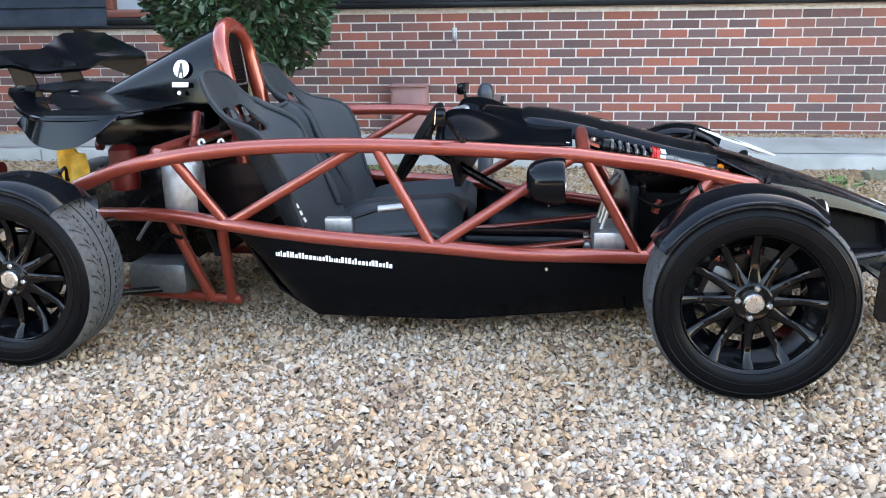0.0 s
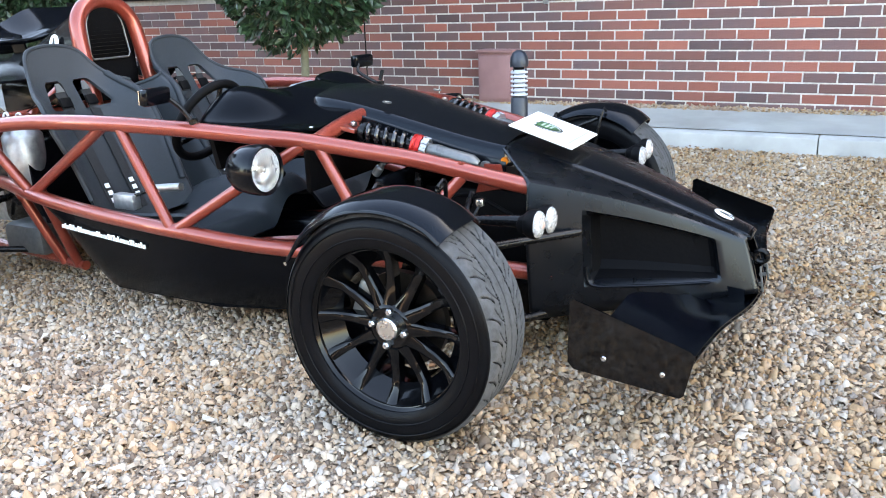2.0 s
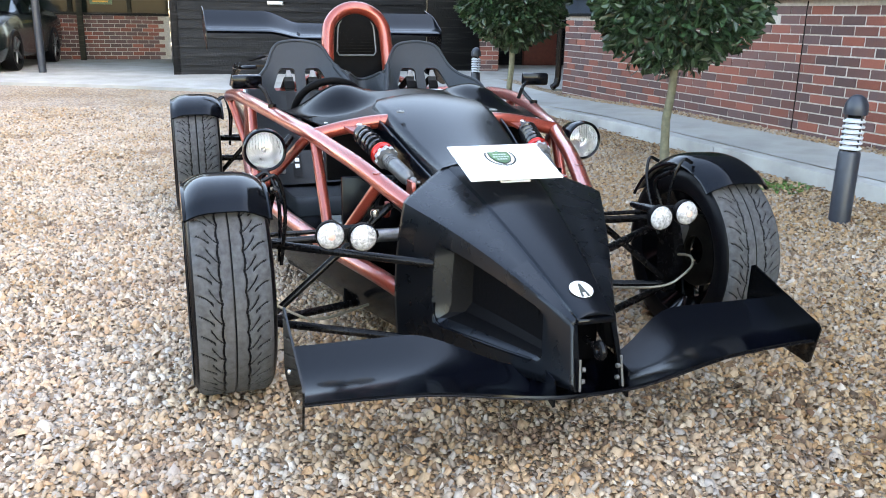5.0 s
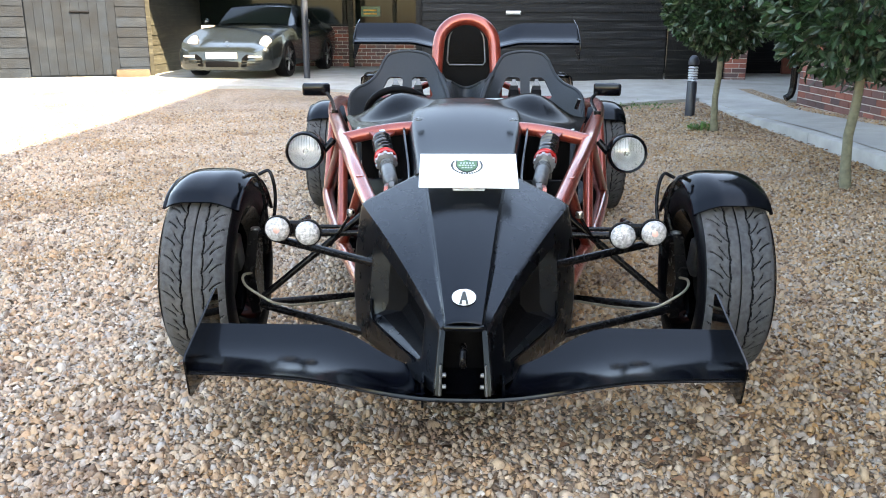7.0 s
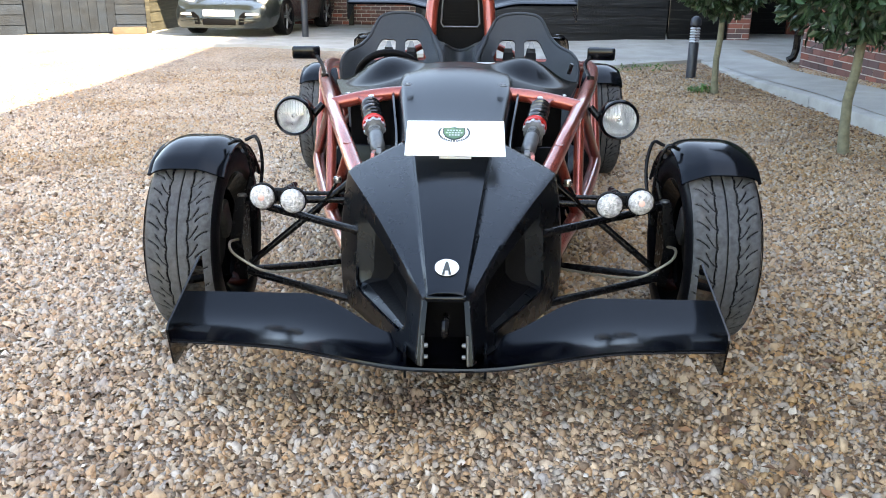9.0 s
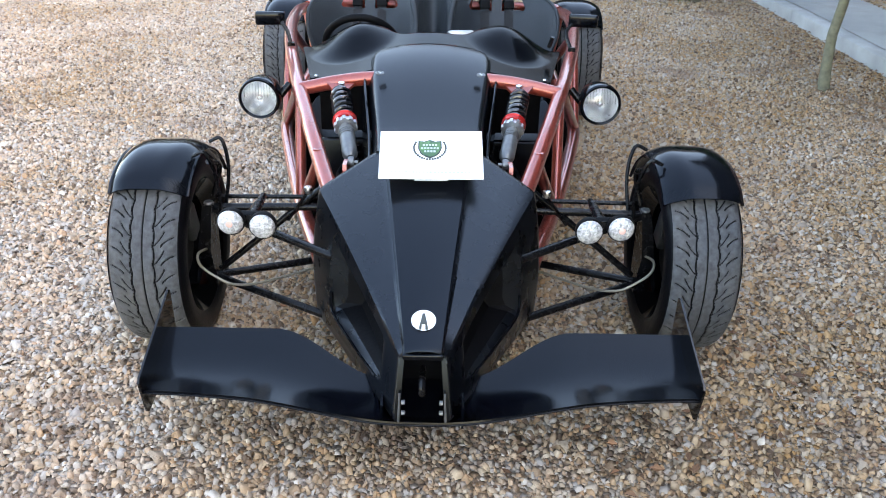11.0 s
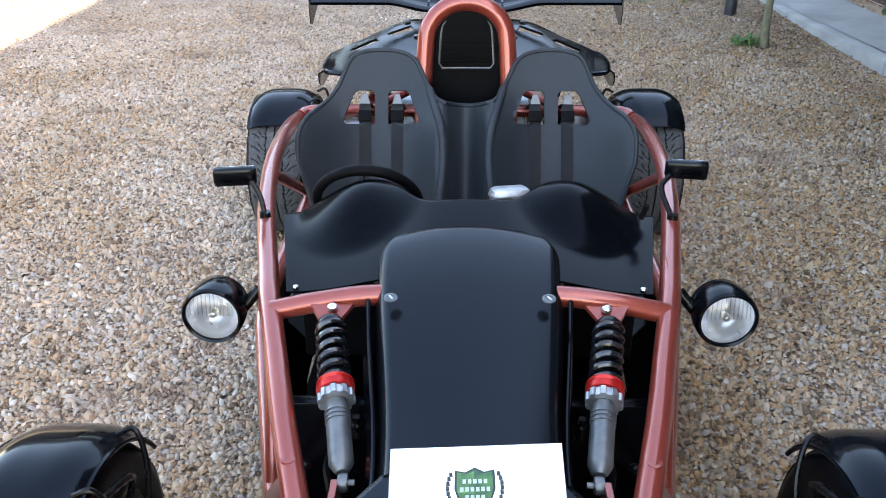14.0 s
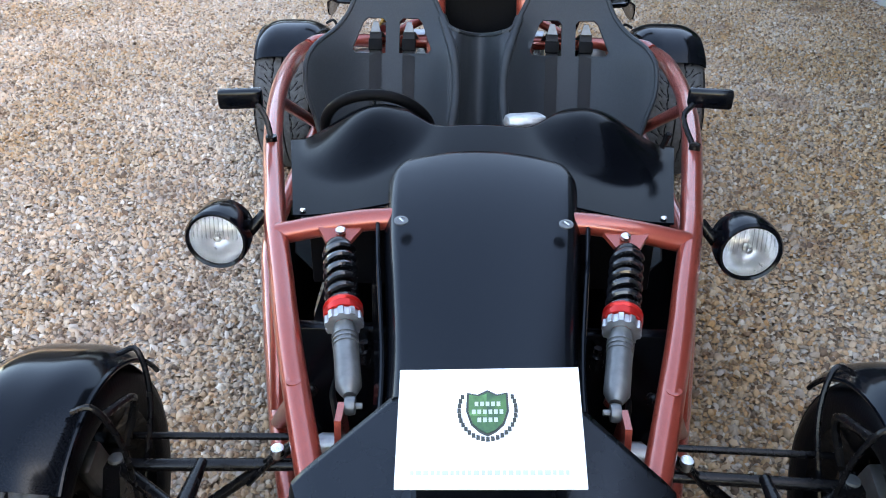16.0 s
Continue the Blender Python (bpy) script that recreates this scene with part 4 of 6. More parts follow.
# black sill tub under the bottom rails
for s in (-1, 1):
    bot = side(BOT, s)

    def sill(u, v):
        x = 0.20 - 1.86 * u
        k = u * (len(smooth_bot) - 1)
        q = smooth_bot[0]
        for a, b in zip(smooth_bot, smooth_bot[1:]):
            if b.x <= x <= a.x:
                q = a.lerp(b, (a.x - x) / max(1e-6, a.x - b.x))
        low = 0.105 + 0.30 * ease(-1.36, -1.72, x)
        y = abs(q.y) - 0.004 - 0.09 * v ** 2.2
        return (x - 0.02 * v, s * y, (q.z - 0.005) * (1 - v) + low * v)
    smooth_bot = smooth_path(bot, 5)
    part("sill_panel", grid(sill, 48, 10, 0.006), SATIN, car, "satin black flank panel")
    for xx in (-0.58, -0.05):
        part("rivet", lathe([(0, 0), (0.006, 0), (0.004, 0.003), (0, 0.004)], 10, pose(xx, s * (0.517 if xx < -0.3 else 0.372), 0.292, -90 * -s, 0, 0)), STEEL, car)
part("floor_pan", loft([[(x, -w, z), (x, w, z), (x, w, z - 0.012), (x, -w, z - 0.012)] for x, w, z in
                        ((0.18, 0.20, 0.11), (-0.3, 0.33, 0.107), (-0.9, 0.50, 0.107), (-1.40, 0.49, 0.108), (-1.55, 0.46, 0.19), (-1.68, 0.44, 0.36))]), SATIN, car, "black floor tub")
part("bulkhead", box((-0.30, -0.40, 0.11), (-0.27, 0.40, 0.56), 0.004), SATIN, car, "black front bulkhead")
part("tunnel", box((-1.5, -0.07, 0.11), (-0.32, 0.07, 0.30), 0.03), SATIN, car)
part("rear_bulkhead", loft([[(-1.76, y, 0.30), (-1.86, y, 0.60), (-1.89, y, 0.60), (-1.79, y, 0.30)] for y in (-0.46, 0.46)]), SATIN, car, "black rear bulkhead")

# white web address on the flanks becomes plain bars
rng = random.Random(2)
for s in (-1, 1):
    xx = -1.505
    while xx < -1.10:
        w = rng.choice((0.005, 0.008, 0.010))
        h = rng.choice((0.013, 0.014, 0.020))
        k = (xx + 1.505) / 0.40
        yb = 0.596 - 0.002
        za = 0.346 - 0.036 * k
        part("letter_bar", loft([[(x_, s * (yb + 0.008 + d), z_) for d, z_ in ((0, za), (0, za + h), (0.0025, za + h), (0.0025, za))] for x_ in (xx, xx + w)]), DECAL, car, "white lettering bar", smooth=False)
        xx += w + 0.0035


# nose
def nose_row(t):
    """Half section from the centre line down to the sill, at t from the cowl (0) to the tip (1)."""
    rx, ry, rzz = 0.0 + 0.735 * t, 0.138 + (0.046 - 0.138) * t, 0.640 + (0.388 - 0.640) * t + 0.018 * math.sin(math.pi * t)
    cx, cy, cz = 0.160 + 0.570 * t, 0.312 + (0.056 - 0.312) * t ** 1.04, 0.566 + (0.375 - 0.566) * t + 0.022 * math.sin(math.pi * t)
    bx, by, bz = 0.175 + 0.600 * t, 0.334 + (0.070 - 0.334) * t, 0.150 + 0.075 * t
    out = [(rx, 0.0, rzz + 0.008), (rx, ry * 0.5, rzz + 0.007), (rx, ry * 0.93, rzz + 0.002), (rx + 0.004, ry, rzz - 0.004)]
    for k in (0.12, 0.5, 0.9):
        out.append((rx + (cx - rx) * k, ry + (cy - ry) * k, rzz - 0.006 + (cz - rzz + 0.006) * k))
    out.append((cx, cy, cz - 0.004))
    # flank, with the intake pressed into it
    for k in (0.05, 0.10, 0.15, 0.19, 0.23, 0.27, 0.33, 0.42, 0.52, 0.62, 0.69, 0.73, 0.77, 0.82, 0.90, 1.0):
        pocket = ease(0.25, 0.285, t) * (1 - ease(0.80, 0.86, t)) * ease(0.165, 0.235, k) * (1 - ease(0.66, 0.765, k))
        out.append((cx + (bx - cx) * k, cy + (by - cy) * k + 0.016 * math.sin(math.pi * k) * (1 - t) - (0.135 - 0.115 * t) * pocket, cz + (bz - cz) * k))
    return out


rows = []
for i in range(61):
    half = nose_row(i / 60)
    rows.append([(x, -y, z) for x, y, z in half[:0:-1]] + half)
nose = part("nose_cone", loft(rows, close=False), [NOSE, CARBON, NOSE, BLACK_MATT], car, "gloss black faceted nose cone", angle=22)
for p in nose.data.polygons:
    k = p.index % 46
    p.material_index = 1 if 20 <= k < 26 else 2 if k < 15 or k >= 31 else 0
    # the floor of the side intakes
    if 15 < p.index // 46 < 50 and (4 <= k <= 11 or 34 <= k <= 41):
        p.material_index = 3
sol = nose.modifiers.new("thickness", "SOLIDIFY")
sol.thickness = 0.006
for s in (-1, 1):
    # side intake: a dark pocket with a raised lower lip
    def at(t, k, out):
        h = nose_row(t)
        a, b = Vector(h[7]), Vector(h[-1])
        p = a.lerp(b, k)
        return (p.x, s * (p.y + out + 0.016 * math.sin(math.pi * k) * (1 - t)), p.z)
    lip = [at(0.262, 0.60, 0.0), at(0.266, 0.71, 0.002), at(0.30, 0.765, 0.003), at(0.42, 0.780, 0.003), at(0.60, 0.785, 0.002), at(0.80, 0.775, -0.001)]
    part("intake_lip", tube(lip, 0.0045, 8, 6), BLACK, nose, "raised lip under the side intake")
# tip: two cheek plates with a towing eye between them
for s in (-1, 1):
    part("cheek_plate", loft([[(0.728, s * 0.044, 0.375), (0.728, s * 0.057, 0.375), (0.70, s * 0.057, 0.365)],
                              [(0.756, s * 0.050, 0.30), (0.756, s * 0.062, 0.30), (0.72, s * 0.063, 0.29)],
                              [(0.775, s * 0.052, 0.222), (0.775, s * 0.068, 0.222), (0.74, s * 0.070, 0.222)]]), SATIN, nose, "black cheek plate")
    for zz in (0.245, 0.275):
        part("fixing", lathe([(0, 0), (0.006, 0), (0.006, 0.008), (0, 0.01)], 8, pose(0.774, s * 0.050, zz, 90 * s, 0, 0)), GREY_SHOCK, nose)
    part("edge_strip", tube([(0.784, s * 0.057, 0.225), (0.772, s * 0.054, 0.300)], 0.003, 6), GREY_SHOCK, nose)
part("nose_lip", box((0.715, -0.05, 0.372), (0.742, 0.05, 0.388), 0.006), BLACK, nose)
part("nose_back", box((0.575, -0.085, 0.17), (0.60, 0.085, 0.40), 0.004), BLACK_MATT, nose)
eye = part("towing_eye", lathe([(0.017 + 0.009 * math.cos(a), 0.009 * math.sin(a)) for a in [k * math.pi / 4 for k in range(8)]], 16, pose(0.765, 0, 0.315, 90, 0, 0), closed=True), BLACK_TUBE, nose)
part("eye_shank", tube([(0.69, 0, 0.318), (0.75, 0, 0.316)], 0.008, 8), BLACK_TUBE, nose)


def emblem(parent, m, r):
    """A white disc with a plain dark wedge."""
    part("emblem", lathe([(0, 0.0), (r, 0.0), (r, 0.0015), (0, 0.0022)], 28, m), DECAL, parent, "round white badge")
    part("emblem_mark", plate([(-0.40 * r, -0.95 * r), (-0.10 * r, 0.62 * r), (0.10 * r, 0.62 * r), (0.40 * r, -0.95 * r), (0.16 * r, -0.95 * r), (0.14 * r, -0.45 * r), (-0.14 * r, -0.45 * r), (-0.16 * r, -0.95 * r)],
                              0.001, lambda u, v, w: m @ Vector((u, v, w + 0.0032))), INK, parent, "dark wedge mark", smooth=False)


emblem(nose, look((0.655, 0, 0.4315), (0.655 + 0.40, 0, 0.4315 + 0.917)) @ pose(0, 0, 0, 0, 180, 0), 0.030)

# bonnet: an arched cover with a rounded rear edge
def bonnet_fn(u, v):
    t = u
    x = -0.690 + 0.715 * t
    half = 0.226 - 0.052 * ease(0.1, 1.0, t)
    if t < 0.14:
        half *= 0.62 + 0.38 * math.sqrt(max(0, 1 - (1 - t / 0.14) ** 2))
    c = 0.800 - 0.152 * ease(0.0, 1.15, t) - 0.004
    w = (v - 0.5) * 2
    drop = 0.026 * abs(w) ** 2 + 0.050 * max(0, (abs(w) - 0.88) / 0.12) ** 2
    return (x + 0.03 * (1 - abs(w) ** 2) * -(1 - t) * 0.6, half * w, c - drop - (0.02 * (1 - t / 0.05) if t < 0.05 else 0))


def flank_at(u, v, s):
    """The side of the nose below the bonnet."""
    return (-0.62 + 0.66 * u, s * ((0.226 - 0.052 * ease(0.1, 1, u)) + 0.006 + 0.012 * v), 0.738 - 0.150 * ease(0, 1.1, u) - 0.10 * v * (0.5 + 0.5 * math.sin(math.pi * min(1, u + 0.2))))


bonnet = part("bonnet", grid(bonnet_fn, 40, 36, 0.006), CARBON, car, "arched carbon-weave bonnet", angle=50)
for s in (-1, 1):
    bx, by = -0.382, 0.171
    part("bonnet_fastener", lathe([(0, 0.0), (0.015, 0), (0.015, 0.003), (0.0095, 0.004), (0.009, 0.002), (0, 0.002)], 16, pose(bx, s * by, 0.7575, 0, 9, 0)), GREY_SHOCK, bonnet)
    part("fastener_key", box((-0.007, -0.002, 0.002), (0.007, 0.002, 0.0045), 0, pose(bx, s * by, 0.7575, 0, 9, 35)), STEEL, bonnet)
    part("bonnet_flank", grid(lambda q, v: flank_at(0.24 + 0.76 * q, v, s), 24, 4, 0.005), BLACK, car, "gloss black bonnet flank")
    part("flank_edge", tube([(-0.62 + 0.66 * u, s * ((0.226 - 0.052 * ease(0.1, 1, u)) + 0.006), 0.740 - 0.150 * ease(0, 1.1, u)) for u in [0.24 + 0.76 * k / 16 for k in range(17)]], 0.005, 8), BLACK, car)
    part("side_repeater", lathe([(0, 0), (0.012, 0), (0.011, 0.008), (0.006, 0.012), (0, 0.013)], 16, pose(0.035, s * 0.186, 0.592, -82 * -s, 0, 0)), ORANGE, car, "orange side repeater")


# dash cowl with two humps
def cowl_fn(u, v):
    w = (v - 0.5) * 2
    y = (0.425 + 0.090 * u) * w
    a = abs(y)
    x = -0.50 - u * (0.345 + 0.125 * ease(0.08, 0.24, a) - 0.03 * ease(0.38, 0.5, a))
    z = 0.700 + 0.012 * u + (0.062 + 0.026 * u) * (1 - w * w) ** 2.2
    # a round hump before each seat
    r2 = ((a - 0.300) / 0.185) ** 2 + ((x + 0.885) / (0.26 if x > -0.885 else 0.20)) ** 2
    z += 0.064 * max(0.0, 1 - r2) ** 2.2
    return (x, y, z - 0.025 * ease(0.94, 1.0, u))


cowl = part("dash_cowl", grid(cowl_fn, 44, 90, 0.005), COWL, car, "gloss black dash cowl with twin humps", angle=60)
for s in (-1, 1):
    part("cowl_fastener", lathe([(0, 0), (0.007, 0), (0.006, 0.003), (0, 0.004)], 10, pose(-0.515, s * 0.405, 0.709)), STEEL, cowl)
    part("cowl_skirt", box((-0.56, s * 0.20 - 0.2, 0.50), (-0.54, s * 0.20 + 0.2, 0.70), 0.004), BLACK_MATT, car)
part("cowl_fastener", lathe([(0, 0), (0.010, 0), (0.009, 0.005), (0, 0.009)], 12, pose(-0.815, 0.0, 0.786)), STEEL, cowl)
part("gauge_pod", box((-0.04, -0.055, -0.02), (0.04, 0.055, 0.022), 0.018, pose(-0.94, 0.115, 0.765, 0, -12, 10)), ALU, car, "bright metal instrument pod")
part("dash_panel", loft([[(-0.93, y, 0.695), (-0.90, y, 0.56), (-0.88, y, 0.56), (-0.91, y, 0.695)] for y in (-0.43, 0.43)]), BLACK_MATT, car)

# steering wheel
wc, wax = Vector((-1.045, -0.290, 0.695)), Vector((-0.86, 0, 0.5)).normalized()
wm = Matrix.Translation(wc) @ wax.to_track_quat("Z", "Y").to_matrix().to_4x4()
ringp = [wm @ Vector((0.148 * math.cos(2 * math.pi * k / 40), 0.148 * math.sin(2 * math.pi * k / 40), 0)) for k in range(40)]
steer = part("steering_wheel", tube(ringp, 0.0155, 10, closed=True), BLACK_MATT, car, "black suede steering wheel")
for a in (90, 210, 330):
    part("spoke", tube([wm @ Vector((0.02 * math.cos(radians(a)), 0.02 * math.sin(radians(a)), -0.02)), wm @ Vector((0.145 * math.cos(radians(a)), 0.145 * math.sin(radians(a)), 0))], 0.011, 8, rz=0.004), BLACK_TUBE, steer)
part("boss", lathe([(0, -0.03), (0.04, -0.03), (0.036, 0.0), (0, 0.004)], 20, wm), BLACK_MATT, steer)
part("column", tube([wm @ Vector((0, 0, -0.02)), wm @ Vector((0, 0, -0.35))], 0.016, 10), BLACK_TUBE, steer)

# moulded twin seats
def seat_map(u, v, w):
    """u across, v up the backrest from its foot."""
    x = -1.50 - v * math.cos(radians(64)) - 0.015 * ease(0.4, 0.7, v)
    z = 0.335 + v * math.sin(radians(64)) * 0.992
    a = abs(u)
    d = a - 0.305
    # bolsters curl forward on both sides of each seat; the saddle between the seats lies further back
    wing = 0.175 * min(1.0, max(0.0, (d - 0.055) / 0.215)) ** 1.7 if d > 0 else 0.165 * min(1.0, max(0.0, (-d - 0.055) / 0.175)) ** 1.7
    wing *= (1 - 0.82 * ease(0.40, 0.62, v)) * ease(0.010, 0.105, a)
    wing -= 0.022 * (1 - ease(0.0, 0.11, a)) + 0.015 * ease(0.545, 0.58, a)
    return (x + wing * 0.9 + w * 0.9, u, z + wing * 0.30 + w * 0.4)


def seat_outline():
    half = [(0.0, 0.500), (0.060, 0.503), (0.105, 0.520), (0.135, 0.565), (0.160, 0.615), (0.184, 0.660), (0.228, 0.687), (0.305, 0.697), (0.382, 0.687), (0.419, 0.660), (0.442, 0.61),
            (0.463, 0.56), (0.502, 0.505), (0.552, 0.455), (0.578, 0.39), (0.575, 0.30), (0.55, 0.22), (0.53, 0.12), (0.52, -0.05)]
    p = [q for q in smooth_path([(a, b, 0) for a, b in half], 3)]
    r = [(q.x, q.y) for q in p]
    return r + [(-a, b) for a, b in r[:0:-1]]


holes = []
for c in (-0.305, 0.305):
    for sgn in (-1, 1):
        sl = 0.018 * sgn
        holes.append([(c + sgn * 0.024, 0.432), (c + sgn * 0.024, 0.540), (c + sgn * 0.036, 0.552), (c + sgn * 0.088, 0.552), (c + sgn * 0.102, 0.538), (c + sgn * 0.136, 0.446), (c + sgn * 0.126, 0.432)])
seats = part("seat_back", plate(seat_outline(), 0.016, seat_map, holes, 0.017), SEAT, car, "one-piece grey composite twin seat back", angle=60)

lip = [q for q in seat_outline() if q[0] >= 0 and q[1] > 0.02]
for s in (-1, 1):
    part("rolled_lip", tube([Vector(seat_map(s * u, v, 0.005)) for u, v in lip], 0.0085, 8), SEAT, seats)
    inner = [(0.132, 0.556, 0), (0.112, 0.50, 0), (0.090, 0.43, 0), (0.080, 0.36, 0), (0.080, 0.28, 0), (0.090, 0.18, 0), (0.100, 0.06, 0)]
    part("inner_bolster", tube([Vector(seat_map(s * q.x, q.y, 0.005)) for q in smooth_path(inner, 5)], 0.0155, 10), SEAT, seats)


def cushion(u, v):
    s_ = (u - 0.5) * 1.06
    d = min(abs(s_ - 0.305), abs(s_ + 0.305))
    x = -1.54 + 0.62 * v
    return (x, s_, 0.29 + 0.05 * v + 0.10 * ease(0.14, 0.26, d) * ease(-0.1, 0.4, v) - 0.06 * ease(0.92, 1, v))


part("seat_base", grid(cushion, 54, 20, 0.012), SEAT, car, "grey composite seat base", angle=60)
for c in (-0.305, 0.305):
    for sgn in (-1, 1):
        u0 = c + sgn * 0.058
        pts = [Vector(seat_map(u0, v, 0.012)) for v in (0.505, 0.465, 0.425, 0.32, 0.2, 0.1, 0.0)]
        pts = [Vector((-1.90, u0, 0.715))] + pts
        rows_ = [[p + Vector((0, -0.021, 0)), p + Vector((0, 0.021, 0)), p + Vector((0.003, 0.021, 0.002)), p + Vector((0.003, -0.021, 0.002))] for p in pts]
        strap = part("harness_strap", loft(rows_), STRAP, seats, "black shoulder harness strap")
        part("adjuster", box((-0.006, -0.024, -0.02), (0.006, 0.024, 0.02), 0.004, Matrix.Translation(Vector(seat_map(u0, 0.46, 0.02))) @ pose(0, 0, 0, 0, -26, 0)), BLACK_MATT, strap)
        part("buckle", plate([(-0.018, -0.012), (0.018, -0.012), (0.008, 0.022), (-0.008, 0.022)], 0.005, lambda a, b, w: Vector(seat_map(u0, 0.515, 0.022)) + Vector((w - b * 0.45, a, b * 0.9))), GREY_SHOCK, strap)
        for k in range(3):
            q = Vector(seat_map(u0, 0.115 - 0.03 * k, 0.018))
            part("strap_mark", box((-0.001, -0.010, -0.009), (0.001, 0.010, 0.009), 0, Matrix.Translation(q) @ pose(0, 0, 0, 0, -26, 0)), DECAL, strap, "white woven mark", smooth=False)
lever = part("handbrake", tube([(-1.30, -0.47, 0.44), (-1.16, -0.46, 0.485)], 0.006, 8), BLACK_TUBE, car)
part("grip", tube([(-1.17, -0.46, 0.482), (-1.05, -0.455, 0.495)], 0.014, 12), ALU, lever, "pale metal lever grip")
part("lever_base", box((-1.36, -0.49, 0.40), (-1.26, -0.45, 0.455), 0.006), ALU, car)
for k in range(3):
    yy = -0.16 - 0.10 * k
    pd = part("pedal", tube([(-0.36, yy, 0.50), (-0.42, yy, 0.30)], 0.009, 8), ALU, car)
    part("pedal_pad", box((-0.445, yy - 0.03, 0.26), (-0.425, yy + 0.03, 0.33), 0.004), ALU, pd)
part("pedal_box", box((-0.42, -0.42, 0.33), (-0.31, -0.18, 0.40), 0.008), ALU, car, "machined pedal box")
for s in (-1, 1):
    for k, (xx, zz) in enumerate(((-0.24, 0.50), (-0.20, 0.44), (-0.36, 0.55), (-0.12, 0.52))):
        part("fluid_fitting", lathe([(0, 0), (0.014, 0), (0.014, 0.03), (0.009, 0.034), (0.009, 0.05), (0, 0.05)], 12, pose(xx, s * (0.24 + 0.03 * k), zz, 0, 20 * k, 0)), (BLACK_TUBE, RED, GREY_SHOCK, BLACK_TUBE)[k], car)
    part("hose", tube([(-0.30, s * 0.25, 0.52), (-0.20, s * 0.30, 0.47), (-0.05, s * 0.27, 0.50), (0.08, s * 0.24, 0.44)], 0.007, 8, 6), BLACK_MATT, car)
part("front_box", box((-0.26, -0.18, 0.14), (0.20, 0.18, 0.50), 0.02), BLACK_MATT, car, "dark front crash box")
part("rack", tube([(-0.10, -0.34, 0.40), (-0.10, 0.34, 0.40)], 0.022, 12), ALU, car)

# coil-over dampers on the nose
for s in (-1, 1):
    a, b = Vector((-0.408, s * 0.310, 0.690)), Vector((-0.005, s * 0.236, 0.583))
    m = aim(a, b)
    L = (b - a).length
    sh = part("damper", lathe([(0, L * 0.56), (0.021, L * 0.56), (0.024, L * 0.60), (0.0245, L * 0.90), (0.018, L * 0.93), (0.012, L * 0.95), (0, L * 0.95)], 20, m), GREY_SHOCK, car, "grey damper body")
    turns = 5.4
    part("coil_spring", tube([m @ Vector((0.0285 * math.cos(2 * math.pi * turns * k / 120), 0.0285 * math.sin(2 * math.pi * turns * k / 120), L * (0.07 + 0.37 * k / 120))) for k in range(121)], 0.0078, 8), BLUE_STEEL, sh, "black coil spring")
    part("rod", lathe([(0, 0), (0.011, 0), (0.011, L * 0.5), (0, L * 0.5)], 12, m), BLACK_TUBE, sh)
    part("top_cap", lathe([(0, 0.01), (0.026, 0.01), (0.032, 0.022), (0.032, 0.03), (0, 0.03)], 18, m), BLACK_TUBE, sh)
    part("adjuster_ring", lathe([(0.02, L * 0.440), (0.038, L * 0.440), (0.040, L * 0.452), (0.036, L * 0.462), (0.036, L * 0.470), (0.040, L * 0.478), (0.039, L * 0.505), (0.02, L * 0.510)], 24, m), RED_RING, sh, "red anodised spring collar")
    gear = [(q * math.cos(math.pi * (k + e) / 10), q * math.sin(math.pi * (k + e) / 10)) for k in range(20) for q, e in (((0.0385, 0.0), (0.0385, 0.8)) if k % 2 else ((0.0345, 0.0), (0.0345, 0.8)))]
    bore = [(0.021 * math.cos(math.pi * k / 12), 0.021 * math.sin(math.pi * k / 12)) for k in range(24)]
    part("lock_ring", plate(gear, L * 0.046, lambda a_, b_, w: m @ Vector((a_, b_, L * 0.535 + w)), [bore]), ALU, sh, "bright castellated lock ring", angle=30)
    for k in range(3):
        part("body_groove", lathe([(0.0235, L * (0.62 + 0.025 * k)), (0.0262, L * (0.62 + 0.025 * k)), (0.0262, L * (0.63 + 0.025 * k)), (0.0235, L * (0.63 + 0.025 * k))], 20, m, closed=True), GREY_SHOCK, sh)
    part("inner_tube", lathe([(0, L * 0.05), (0.0205, L * 0.05), (0.0205, L * 0.45), (0, L * 0.45)], 16, m), BLACK_TUBE, sh)
    part("rod_end", lathe([(0.006, -0.009), (0.016, -0.009), (0.018, 0), (0.016, 0.009), (0.006, 0.009)], 16, Matrix.Translation(b) @ pose(0, 0, 0, 90, 0, 0), closed=True), GREY_SHOCK, sh)
    part("rod_bolt", tube([b + Vector((0, -0.022, 0)), b + Vector((0, 0.022, 0))], 0.006, 8), GREY_SHOCK, sh)
    part("rocker", plate([(-0.05, -0.04), (0.05, -0.02), (0.03, 0.05), (-0.02, 0.05)], 0.012, lambda u, v, w: (0.02 + u, s * (0.25 + w), 0.545 + v)), RED, car)


